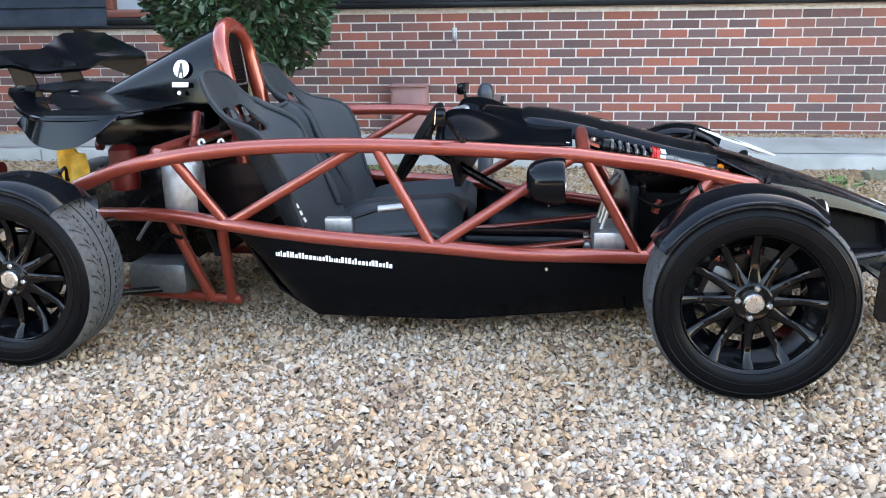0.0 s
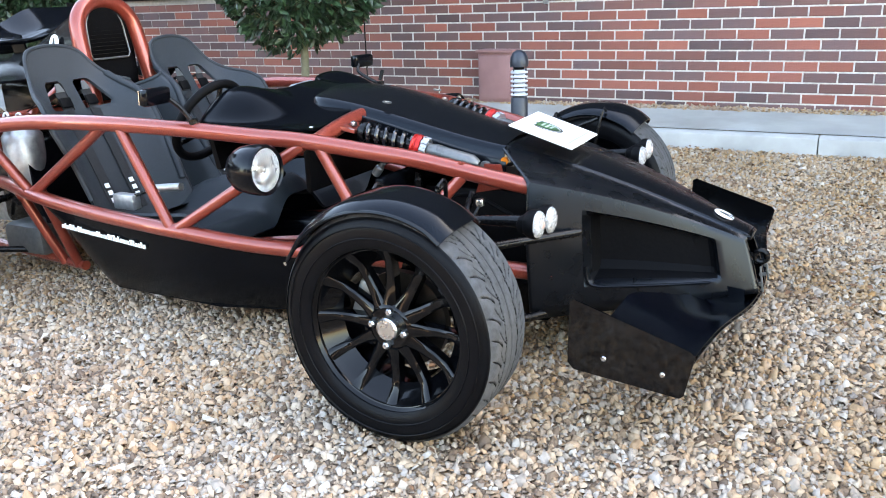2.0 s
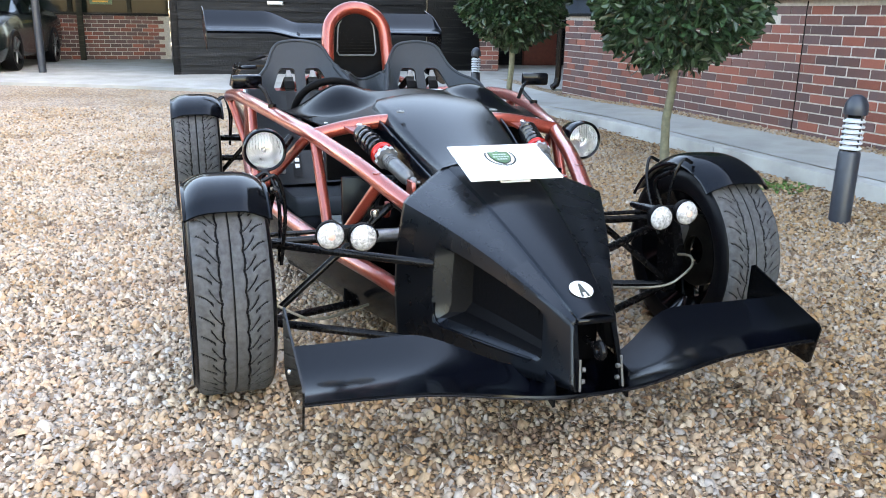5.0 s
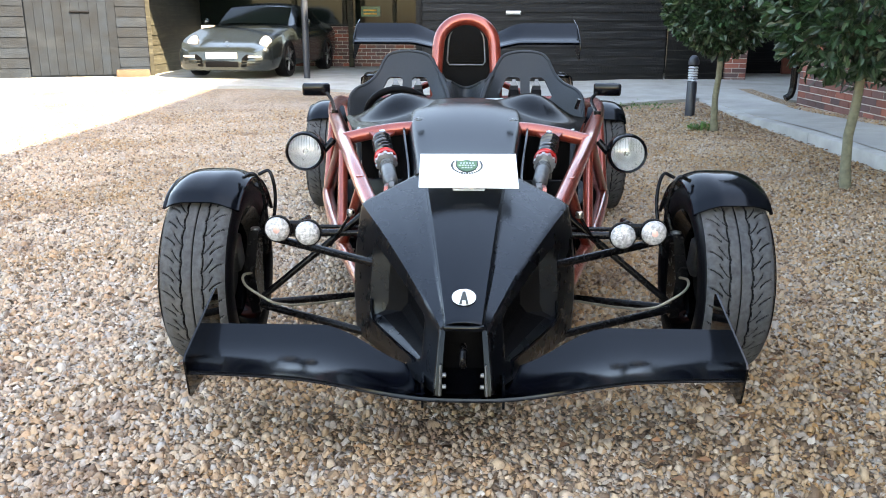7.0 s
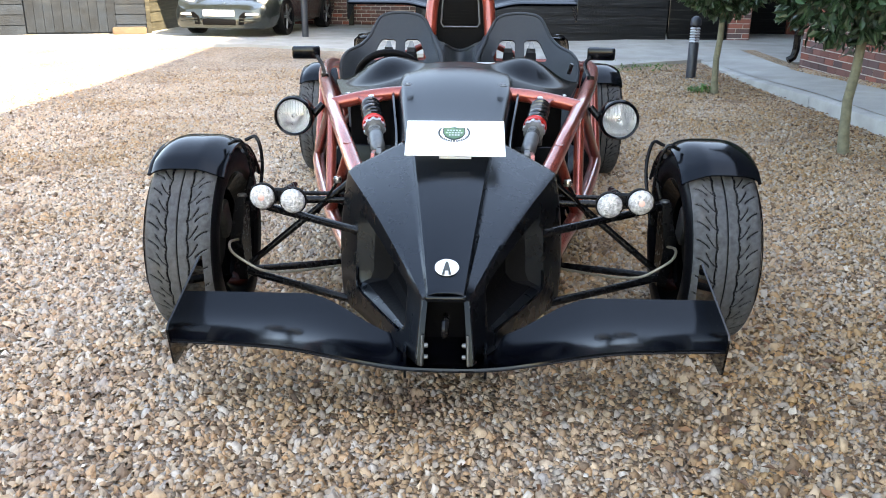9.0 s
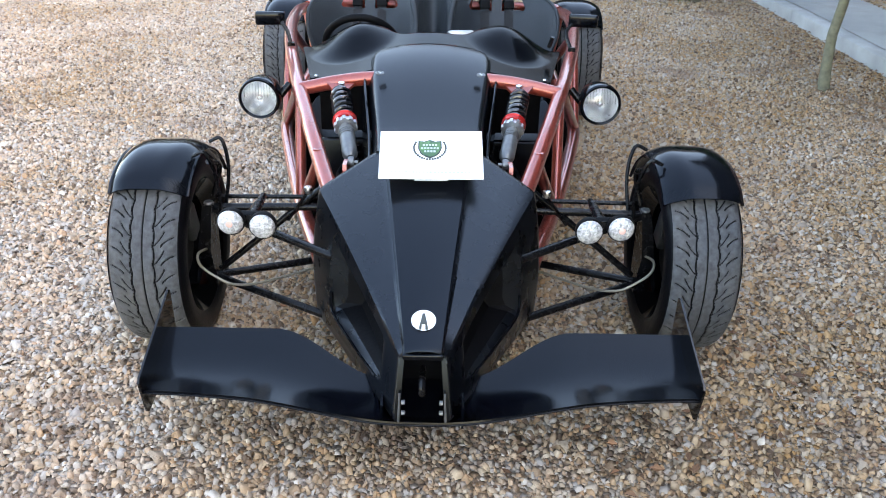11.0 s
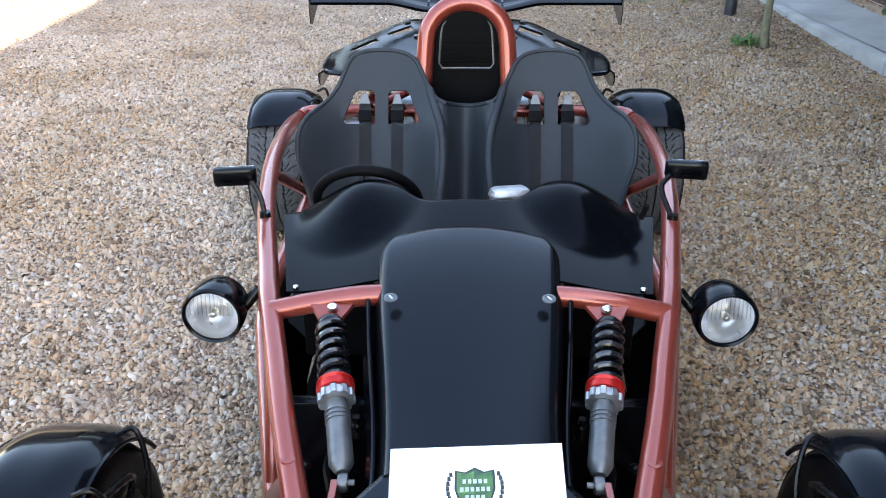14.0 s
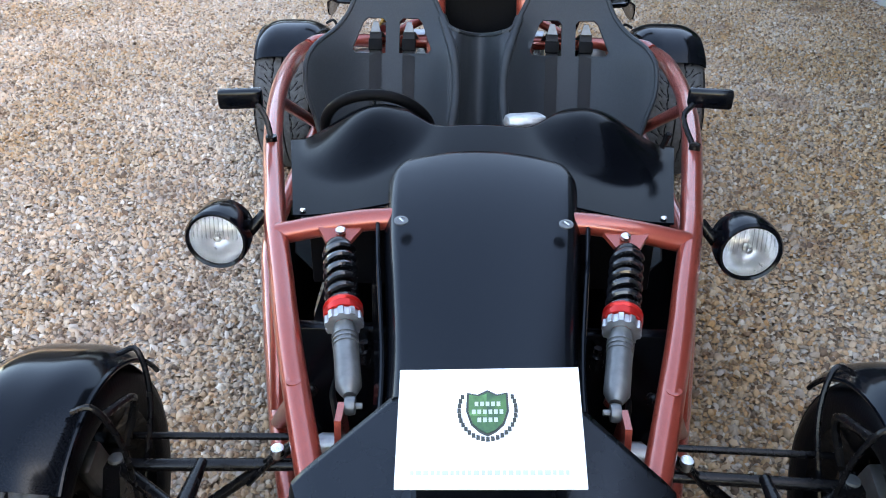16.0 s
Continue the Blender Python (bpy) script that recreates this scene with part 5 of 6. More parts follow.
# ---- wheels ----
def groove(u, v, P):
    """Tread depth at u across (-1..1) and v along, both sides swept to the shoulders."""
    a = abs(u)
    d = a / 0.024
    ph = v if u > 0 else v + P / 2
    # a scalloped groove with hooks curling out of it, and arcs running in from the shoulder
    w = 0.285 + 0.050 * abs(math.sin(math.pi * ph / P)) ** 0.7
    d = min(d, abs(a - w) / 0.030)
    q = (ph / P + 0.75 * (max(0.0, a - 0.29) / 0.33) ** 1.6) % 1.0
    if 0.29 < a < 0.62:
        d = min(d, min(q, 1 - q) / (0.050 + 0.030 * ease(0.45, 0.60, a)))
    q = (ph / P + 0.5 - 0.55 * ((1 - a) / 0.5) ** 2) % 1.0
    if a > 0.52:
        d = min(d, min(q, 1 - q) / (0.046 + 0.034 * ease(0.66, 0.54, a)))
    return max(0.0, 1 - d * d) if d < 1 else 0.0


def wheel(x, s, R, W, yc, rim_r, steer_deg=0.0):
    """The rim is the part; tyre, nuts, cap and brake are its pieces. Outer face along s."""
    m = pose(x, yc * s, R - 0.006, 0, 0, steer_deg) @ Matrix.Diagonal((1, s, 1, 1)) @ pose(0, 0, 0, -90, 0, 0)
    flip = s < 0

    def done(name, bm, mat, parent, label="", angle=35):
        bmesh.ops.transform(bm, matrix=m, verts=bm.verts[:])
        return part(name, bm, mat, parent, label, angle=angle)
    h = W / 2
    rr = rim_r
    prof = [(rr - 0.004, h - 0.012), (rr + 0.006, h - 0.004), (rr + 0.006, h - 0.012), (rr - 0.010, h - 0.02), (rr - 0.016, h * 0.5), (rr - 0.045, h * 0.25), (rr - 0.045, -h * 0.5),
            (rr - 0.012, -h + 0.02), (rr + 0.004, -h + 0.006), (rr - 0.004, -h + 0.006), (rr - 0.052, -h * 0.5), (rr - 0.052, h * 0.25), (rr - 0.024, h * 0.55), (rr - 0.014, h - 0.03)]
    rim = done("wheel", lathe(prof, 64, closed=True), RIM, car, "gloss black multi-spoke alloy wheel")
    # spokes
    bm = bmesh.new()
    ns = 12
    for k in range(ns):
        a = 2 * math.pi * k / ns
        rows_ = []
        for t in (0, 0.25, 0.5, 0.75, 1.0):
            r = 0.052 + (rr - 0.063) * t
            wd = 0.0165 - 0.004 * t + 0.008 * ease(0.82, 1, t) + 0.009 * (1 - ease(0, 0.35, t))
            zt = h - 0.040 - 0.012 * math.sin(math.pi * t) + 0.018 * ease(0.75, 1, t)
            zb = zt - 0.026
            c, sn = math.cos(a), math.sin(a)
            rows_.append([Vector((r * c - q * sn, r * sn + q * c, z)) for q, z in ((-wd, zb), (-wd * 0.8, zt - 0.004), (-wd * 0.45, zt), (wd * 0.45, zt), (wd * 0.8, zt - 0.004), (wd, zb))])
        rings = [[bm.verts.new(p) for p in row] for row in rows_]
        for p, q in zip(rings, rings[1:]):
            for j in range(6):
                bm.faces.new((p[j], p[(j + 1) % 6], q[(j + 1) % 6], q[j]))
    done("spokes", bm, RIM, rim, angle=30)
    done("hub", lathe([(0, h - 0.075), (0.060, h - 0.070), (0.067, h - 0.052), (0.062, h - 0.043), (0.052, h - 0.038), (0.036, h - 0.041), (0, h - 0.041)], 32), RIM, rim)
    done("centre_cap", lathe([(0, h - 0.042), (0.030, h - 0.042), (0.030, h - 0.026), (0.026, h - 0.021), (0, h - 0.019)], 28), STEEL, rim, "bright centre cap")
    for k in range(4):
        a = math.pi / 2 * k + 0.15
        done("wheel_bolt", lathe([(0, h - 0.042), (0.0095, h - 0.042), (0.0095, h - 0.027), (0.006, h - 0.023), (0, h - 0.023)], 6, pose(0.046 * math.cos(a), 0.046 * math.sin(a), 0)), STEEL, rim, angle=20)
    done("brake_disc", lathe([(0.05, 0.0), (0.125, 0.0), (0.125, -0.022), (0.05, -0.022)], 48, closed=True), DISC, rim, "rust-tinted brake disc")
    done("caliper", box((0.06, -0.06, -0.045), (0.135, 0.06, 0.025), 0.012, pose(0, 0, 0, 0, 0, 200)), GREY_SHOCK, rim, "grey brake caliper")
    # tyre: carcass and tread
    carc = [(rr - 0.002, h - 0.006), (rr + 0.010, h + 0.003), (rr + 0.022, h + 0.004), (rr + 0.045, h + 0.007), (R - 0.030, h + 0.004), (R - 0.018, h - 0.002), (R - 0.012, h - 0.008)]
    carc = carc + [(R - 0.016, 0)] + [(r_, -z_) for r_, z_ in carc[::-1]]
    tyre = done("tyre", lathe(carc, 72, closed=True), RUBBER, rim, "black road tyre")
    for k in range(2):
        done("sidewall_rib", lathe([(rr + 0.026 + 0.028 * k + 0.0018 * math.cos(q), h + (0.0055 if k == 0 else 0.007) + 0.0018 * math.sin(q)) for q in (0, 1.57, 3.14, 4.71)], 72, closed=True), RUBBER, tyre)
    nu, nv = (720, 104) if x > -1 else (420, 64)
    P = 2 * math.pi * R / 35
    hw = h - 0.002
    co = []
    for i in range(nu):
        th = 2 * math.pi * i / nu
        for j in range(nv + 1):
            u = -1 + 2 * j / nv
            rad = R - 0.016 * max(0, abs(u) - 0.72) ** 2 / 0.0784 * 0.9
            g = groove(u, R * th, P) * 0.0065 * ease(0.96, 0.84, abs(u))
            co.append(m @ Vector(((rad - g) * math.cos(th), (rad - g) * math.sin(th), u * hw)))
    fc = []
    for i in range(nu):
        k = (i + 1) % nu
        for j in range(nv):
            q = (i * (nv + 1) + j, i * (nv + 1) + j + 1, k * (nv + 1) + j + 1, k * (nv + 1) + j)
            fc.append(q if flip else q[::-1])
    me = bpy.data.meshes.new("tread")
    me.from_pydata([tuple(p) for p in co], [], fc)
    me.polygons.foreach_set("use_smooth", [True] * len(fc))
    me.materials.append(TREAD)
    me.materials.append(RUBBER)
    deep = [groove(-1 + 2 * (j + 0.5) / nv, R * 2 * math.pi * (i + 0.5) / nu, P) > 0.3 + 9 * ease(0.86, 0.95, abs(-1 + 2 * (j + 0.5) / nv)) or abs(-1 + 2 * (j + 0.5) / nv) > 0.97 for i in range(nu) for j in range(nv)]
    me.polygons.foreach_set("material_index", [int(q) for q in deep])
    t = new("tread", me)
    t.parent = tyre
    t["label"] = "grey dusty tread with swept grooves"
    return rim


FR, RR, RX = 0.300, 0.302, -2.335
for s in (-1, 1):
    wheel(0.0, s, FR, 0.205, 0.800, 0.214)
    wheel(RX, s, RR, 0.225, 0.795, 0.214)


def guard(x, s, R, W, yc, a0, a1, rear=False):
    """A cycle wing over the tyre, with a rolled outer edge, a moulded flash and its stays."""
    zc = R - 0.006
    rad = R + 0.034

    def fn(u, v):
        a = radians(a0 + (a1 - a0) * u)
        w = (v - 0.5) * 2
        r = rad - 0.030 * abs(w) ** 3.5 - 0.006 * ease(0.1, 0.0, u)
        # a shallow wedge is pressed into the inner front corner
        r -= 0.009 * ease(-0.30, -0.80, w) * ease(0.42, 0.08, u)
        return (x + r * math.cos(a), s * (yc + W * 0.54 * w), zc + r * math.sin(a))
    g = part("mudguard", grid(fn, 44, 40, 0.005), CARBON_MATT, car, "black carbon cycle-wing mudguard", angle=60)
    for e in (0.0, 1.0):
        part("rolled_edge", tube([Vector(fn(k / 30, e)) for k in range(31)], 0.0055, 8), BLACK, g)
    for aa in (a0 + 25, a1 - 35):
        p = Vector((x + (rad - 0.01) * math.cos(radians(aa)), s * (yc - W * 0.50), zc + (rad - 0.01) * math.sin(radians(aa))))
        q = Vector((x + 0.05 * math.cos(radians(aa)), s * (yc - W * 0.5 - 0.05), zc + 0.06))
        part("stay", tube([p, p + Vector((0, -s * 0.040, 0.008)), p.lerp(q, 0.35) + Vector((0, -s * 0.045, 0)), q], 0.0058, 8, 5), BLACK_TUBE, g)
    return g


for s in (-1, 1):
    guard(0.0, s, FR, 0.205, 0.797, 55, 150)
    guard(RX, s, RR, 0.235, 0.782, 50, 150, True)

# ---- suspension ----
def arm(a, b, r=0.0115, name="wishbone_arm", mat=BLACK_TUBE):
    return part(name, tube([a, b], r, 10), mat, car)


for s in (-1, 1):
    uo, lo = (0.0, s * 0.685, 0.425), (0.005, s * 0.695, 0.185)
    arm(uo, (0.30, s * 0.262, 0.415), 0.0125)
    arm(uo, (-0.012, s * 0.345, 0.428), 0.0125)
    arm(lo, (0.235, s * 0.262, 0.165), 0.0125)
    arm(lo, (-0.15, s * 0.38, 0.165), 0.0125)
    arm((0.015, s * 0.665, 0.215), (-0.02, s * 0.30, 0.515), 0.011, "pushrod")
    arm((-0.075, s * 0.685, 0.43), (-0.085, s * 0.345, 0.43), 0.0072, "track_rod", BLACK_TUBE)
    arm((0.035, s * 0.365, 0.500), (0.0, s * 0.44, 0.385), 0.005, "drop_link", BLACK_TUBE)
    part("rod_end", lathe([(0, -0.012), (0.012, -0.010), (0.014, 0), (0.012, 0.010), (0, 0.012)], 12, pose(0.035, s * 0.365, 0.505)), STEEL, car)
    up = part("upright", loft([[(-0.03, s * 0.675, 0.16), (0.03, s * 0.675, 0.16), (0.03, s * 0.705, 0.16), (-0.03, s * 0.705, 0.16)],
                               [(-0.055, s * 0.68, 0.30), (0.055, s * 0.68, 0.30), (0.055, s * 0.72, 0.30), (-0.055, s * 0.72, 0.30)],
                               [(-0.025, s * 0.67, 0.44), (0.025, s * 0.67, 0.44), (0.025, s * 0.70, 0.44), (-0.025, s * 0.70, 0.44)]]), BLACK_TUBE, car, "dark cast upright")
    part("ball_joint", lathe([(0, -0.02), (0.017, -0.02), (0.02, 0), (0.014, 0.02), (0, 0.022)], 14, pose(uo[0], uo[1], uo[2])), GREY_SHOCK, up)
    part("ball_joint", lathe([(0, -0.02), (0.017, -0.02), (0.02, 0), (0.014, 0.02), (0, 0.022)], 14, pose(lo[0], lo[1], lo[2])), GREY_SHOCK, up)
    part("brake_hose", tube([(0.03, s * 0.685, 0.300), (0.10, s * 0.705, 0.312), (0.14, s * 0.690, 0.292), (0.16, s * 0.636, 0.262), (0.155, s * 0.585, 0.236), (0.10, s * 0.510, 0.216), (-0.06, s * 0.365, 0.186)], 0.0042, 8, 8), BRAID, car, "braided brake hose looping to the upright")
    part("stay_bracket", tube([(-0.04, s * 0.68, 0.44), (-0.06, s * 0.655, 0.54), (0.06, s * 0.655, 0.60)], 0.008, 8, 4), BLACK_TUBE, car)
    # rear
    ro, rl = (RX, s * 0.70, 0.42), (RX, s * 0.70, 0.20)
    arm(ro, (RX + 0.22, s * 0.40, 0.44), 0.013)
    arm(ro, (RX - 0.16, s * 0.36, 0.42), 0.013)
    arm(rl, (RX + 0.30, s * 0.37, 0.14), 0.013)
    arm(rl, (RX - 0.18, s * 0.33, 0.14), 0.013)
    arm((RX, s * 0.68, 0.22), (RX + 0.02, s * 0.40, 0.52), 0.012, "pushrod")
    part("drive_shaft", tube([(RX, s * 0.70, 0.31), (RX, s * 0.25, 0.31)], 0.016, 10), BLACK_TUBE, car)
    part("hub_carrier", box((RX - 0.06, s * 0.70 - 0.02, 0.17), (RX + 0.06, s * 0.70 + 0.02, 0.45), 0.012), BLACK_TUBE, car)

# ---- lamps ----
for s in (-1, 1):
    c = Vector((-0.530, s * 0.618, 0.617))
    d = Vector((1.0, 0.02 * s, 0.03)).normalized()
    m = Matrix.Translation(c) @ d.to_track_quat("Z", "Y").to_matrix().to_4x4()
    hl = part("headlight", lathe([(0.066, -0.006), (0.074, -0.004), (0.076, -0.02), (0.074, -0.05), (0.068, -0.085), (0.056, -0.105), (0.035, -0.115), (0, -0.117)], 36, m), BLACK, car, "round black headlight bowl")
    part("bezel", lathe([(0.064, 0.004), (0.070, 0.007), (0.0745, 0.001), (0.0745, -0.006), (0.064, -0.006)], 36, m, closed=True), BLACK, hl)
    part("reflector", lathe([(0.064, -0.004), (0.058, -0.025), (0.045, -0.045), (0.028, -0.058), (0.012, -0.062), (0, -0.062)], 36, m), REFLECTOR, hl, "mirrored reflector")
    part("bulb", lathe([(0, -0.06), (0.008, -0.06), (0.009, -0.03), (0.006, -0.022), (0, -0.02)], 14, m), STEEL, hl)
    bm = bmesh.new()
    for k in range(11):
        xx = -0.05 + 0.01 * k
        hh = math.sqrt(0.062 ** 2 - xx * xx) * 0.95
        add_tube(bm, [m @ Vector((xx, hh * 0.1, 0.0005)), m @ Vector((xx, hh, -0.001))], 0.0016, 6)
    part("lens_flutes", bm, LENS, hl)
    ln = part("lens", lathe([(0.0645, -0.003), (0.05, 0.005), (0.03, 0.009), (0.012, 0.011), (0, 0.0112), (0, 0.008), (0.012, 0.0078), (0.03, 0.006), (0.05, 0.002), (0.0645, -0.006)], 36, m), LENS, hl, "clear fluted lens")
    ln.visible_shadow = False
    part("lamp_bracket", tube([c + Vector((-0.05, -s * 0.06, -0.01)), (-0.60, s * 0.515, 0.655)], 0.014, 10), BLACK_TUBE, hl)
    # indicator and side lamp pair on a pod
    pod = part("lamp_pod", tube([(0.05, s * 0.50, 0.49), (0.13, s * 0.50, 0.495), (0.22, s * 0.50, 0.50), (0.265, s * 0.50, 0.503)], [0.010, 0.014, 0.018, 0.020], 16, 0, rz=None), BLACK_TUBE, car, "black twin lamp pod")
    part("pod_bridge", box((0.225, s * 0.50 - 0.06, 0.480), (0.268, s * 0.50 + 0.06, 0.527), 0.018), BLACK_MATT, pod)
    for yy, zz, mt, lb in ((0.457, 0.499, WHITE_LENS, "clear side lamp"), (0.545, 0.510, WHITE_LENS, "clear indicator lamp")):
        mm = pose(0.262, s * yy, zz) @ Matrix.Rotation(radians(90), 4, "Y")
        part("cup", lathe([(0, -0.012), (0.030, -0.008), (0.038, 0.004), (0.040, 0.018), (0.039, 0.024), (0.0355, 0.024), (0.034, 0.004), (0, 0.004)], 24, mm), BLACK_MATT, pod)
        lp = part("lamp", lathe([(0.0355, 0.016), (0.0365, 0.026), (0.032, 0.033), (0.020, 0.038), (0, 0.040)], 24, mm), mt, pod, lb)
        if yy > 0.5:
            part("bulb", lathe([(0, 0.0390), (0.010, 0.0388), (0.008, 0.0405), (0, 0.041)], 12, mm), PINK_BULB, pod, "pinkish bulb")
    # mirrors
    mc = Vector((-0.919, -0.634, 0.824)) if s < 0 else Vector((-0.983, 0.604, 0.825))
    mr = part("door_mirror", box((-0.016, -0.058, -0.026), (0.016, 0.058, 0.026), 0.010, Matrix.Translation(mc) @ pose(0, 0, 0, 0, 4, -8 * s)), BLACK, car, "small black mirror")
    part("mirror_glass", box((-0.0185, -0.052, -0.021), (-0.0165, 0.052, 0.021), 0, Matrix.Translation(mc) @ pose(0, 0, 0, 0, 4, -8 * s)), CHROME, mr)
    rail = (-0.86, s * 0.548, 0.73)
    part("mirror_arm", tube([mc + Vector((0.01, -s * 0.045, -0.012)), mc + Vector((0.03, -s * 0.07, -0.045)), rail], 0.0075, 8, 4), BLACK_TUBE, mr)
    part("mirror_clamp", lathe([(0, 0), (0.015, 0), (0.015, 0.045), (0, 0.045)], 12, pose(rail[0], rail[1], rail[2] - 0.03)), BLACK_TUBE, mr)
part("camera_mount", tube([(-0.80, 0.45, 0.76), (-0.79, 0.46, 0.80)], 0.008, 8), BLACK_TUBE, car)

# ---- front wing ----
def fwing_fn(u, v):
    y = (v - 0.5) * 2 * 0.69
    a = abs(y)
    k = ease(0.10, 0.40, a)
    xf = 0.772 - 0.066 * ease(0.0, 0.69, a)
    zf = 0.206 + 0.034 * ease(0.06, 0.45, a)
    xr = 0.60 - 0.12 * k
    zr = 0.215 + 0.070 * k
    x = xf + (xr - xf) * u
    z = zf + (zr - zf) * u - 0.022 * math.sin(math.pi * u)
    return (x, y, z)


fw = part("front_wing", grid(fwing_fn, 16, 72, 0.006), BLACK, car, "gloss black curved front wing", angle=60)
part("wing_edge", tube([Vector(fwing_fn(0.0, k / 60)) + Vector((0.002, 0, -0.001)) for k in range(61)], 0.0022, 6), BLACK_TUBE, fw, "thin leading edge")
for s in (-1, 1):
    o = [(0.425, 0.372), (0.437, 0.378), (0.455, 0.372), (0.712, 0.290), (0.722, 0.278), (0.700, 0.178), (0.690, 0.170), (0.435, 0.198), (0.420, 0.215)]
    ep = part("end_plate", plate(o, 0.005, lambda u, v, w: (u, s * (0.692 + w), v)), PLATE, fw, "flat glossy black end plate")
    for xx, zz in ((0.51, 0.238), (0.65, 0.222)):
        part("fixing", lathe([(0, 0), (0.007, 0), (0.005, 0.003), (0, 0.004)], 10, pose(xx, s * 0.6945, zz, -90 * s, 0, 0)), STEEL, ep)
    part("wing_strut", plate([(0.60, 0.20), (0.74, 0.17), (0.74, 0.24), (0.60, 0.26)], 0.006, lambda u, v, w: (u, s * (0.10 + w), v)), BLACK, fw)

# ---- rear wing, deck and intake ----
def rwing_fn(u, v):
    y = (v - 0.5) * 2 * 0.690
    a = abs(y)
    k = ease(0.14, 0.36, a)
    xf, zf = -2.575, 0.965 + 0.034 * k
    x = xf - 0.20 * u
    z = zf + (0.062 + 0.034 * k) * u ** 1.5 - 0.030 * math.sin(math.pi * u) * (1 - u) - 0.020 * max(0.0, 1 - u / 0.22) ** 2
    return (x, y, z)


rw = part("rear_wing", grid(rwing_fn, 28, 64, 0.014), BLACK, car, "gloss black rear wing", angle=60)
for s in (-1, 1):
    part("end_plate", plate([(-2.565, 0.965), (-2.575, 1.010), (-2.74, 1.090), (-2.93, 1.130), (-2.94, 0.99), (-2.62, 0.885), (-2.575, 0.895)], 0.004, lambda u, v, w: (u, s * (0.694 + w), v)), BLACK, rw, "black end plate")
    part("wing_stay", loft([[(-2.62, s * 0.165 - 0.004, 0.985), (-2.72, s * 0.165 - 0.004, 1.00), (-2.72, s * 0.165 + 0.004, 1.00), (-2.62, s * 0.165 + 0.004, 0.985)],
                            [(-2.50, s * 0.165 - 0.004, 0.66), (-2.60, s * 0.165 - 0.004, 0.66), (-2.60, s * 0.165 + 0.004, 0.66), (-2.50, s * 0.165 + 0.004, 0.66)]]), BLACK, rw)


def deck_map(u, v, w):
    """The rear deck: u across, v back from behind the seats."""
    a = abs(u)
    return (-1.99 - v * 1.06, u * 0.865, 0.828 + 0.070 * ease(0.66, 0.26, a) * ease(0.10, 0.62, v) - 0.012 * ease(0.60, 0.67, a) + w)


half = [(0.0, 0.0), (0.20, 0.0), (0.42, 0.0), (0.56, 0.01), (0.63, 0.05), (0.662, 0.14), (0.665, 0.26), (0.645, 0.345), (0.585, 0.42), (0.50, 0.49), (0.38, 0.585), (0.30, 0.625), (0.18, 0.64), (0.0, 0.64)]
outl = half + [(-a, b) for a, b in half[-2:0:-1]]
dh = [[(s * a, b) for a, b in h] for s in (-1, 1) for h in (((0.26, 0.47), (0.38, 0.43), (0.40, 0.47), (0.28, 0.53)), ((0.43, 0.40), (0.55, 0.30), (0.57, 0.33), (0.455, 0.435)))]
deck = part("rear_deck", plate(outl, 0.010, deck_map, dh, 0.05), BLACK, car, "gloss black rear deck with cut-outs", angle=60)
for s in (-1, 1):
    part("deck_lip", tube([Vector(deck_map(s * a, b, -0.006)) for a, b in half[3:10]], 0.010, 8, 3), BLACK, deck)
    for a, b in ((0.30, 0.575), (0.24, 0.40)):
        part("deck_fixing", lathe([(0, 0), (0.016, 0), (0.011, 0.005), (0, 0.006)], 12, Matrix.Translation(Vector(deck_map(s * a, b, 0.010)))), GREY_SHOCK, deck)

    def skirt(u, v):
        depth = 0.115 * math.sin(math.pi * (0.04 + 0.88 * u)) ** 0.9
        return (-2.04 - 0.40 * u - 0.015 * v, s * (0.545 + 0.034 * math.sin(math.pi * min(1, 0.15 + u * 0.8)) - 0.050 * ease(0.7, 1.0, u) + 0.026 * v), 0.826 - depth * v)
    part("deck_skirt", grid(skirt, 20, 8, 0.006), BLACK, deck, "down-turned flank of the deck", angle=60)
rows = []
for k in range(9):
    t = k / 8
    x = -1.84 - 0.58 * t
    hw = 0.148 - 0.10 * t ** 1.2
    ht = 1.135 - 0.285 * t ** 1.05
    base = 0.825
    rows.append([(x - 0.02, hw * math.cos(radians(a)), base + (ht - base) * math.sin(radians(a)) ** 0.8) for a in range(0, 181, 15)])
scoop = part("engine_scoop", loft(rows, close=False), BLACK, car, "gloss black engine air scoop", angle=50)
part("scoop_base", box((-2.40, -0.14, 0.66), (-1.92, 0.14, 0.80), 0.02), BLACK, car)
part("intake_panel", loft([[(-1.84, a * w_, z_) for a in (-1, 1)] + [(-1.865, a * w_, z_) for a in (1, -1)] for w_, z_ in ((0.135, 0.72), (0.135, 0.97), (0.11, 1.06), (0.05, 1.11))]), BLACK_MATT, scoop)
go = [(0.092 * math.cos(radians(a)), 1.014 + 0.076 * math.sin(radians(a))) for a in range(0, 181, 20)] + [(-0.100, 0.908), (-0.088, 0.890), (0.088, 0.890), (0.100, 0.908)]
part("grille_frame", tube([(-1.822 - (z - 0.84) * 0.10, y, z) for y, z in go], 0.0042, 8, closed=True), GREY_SHOCK, scoop, "thin grey grille surround")
for k in range(12):
    z = 0.905 + 0.015 * k
    w_ = 0.090 if z < 1.022 else 0.090 * math.sqrt(max(0.05, 1 - ((z - 1.022) / 0.076) ** 2))
    part("slat", box((-1.832 - (z - 0.84) * 0.1, -w_, z), (-1.820 - (z - 0.84) * 0.1, w_, z + 0.004)), BLACK_MATT, scoop, smooth=False)
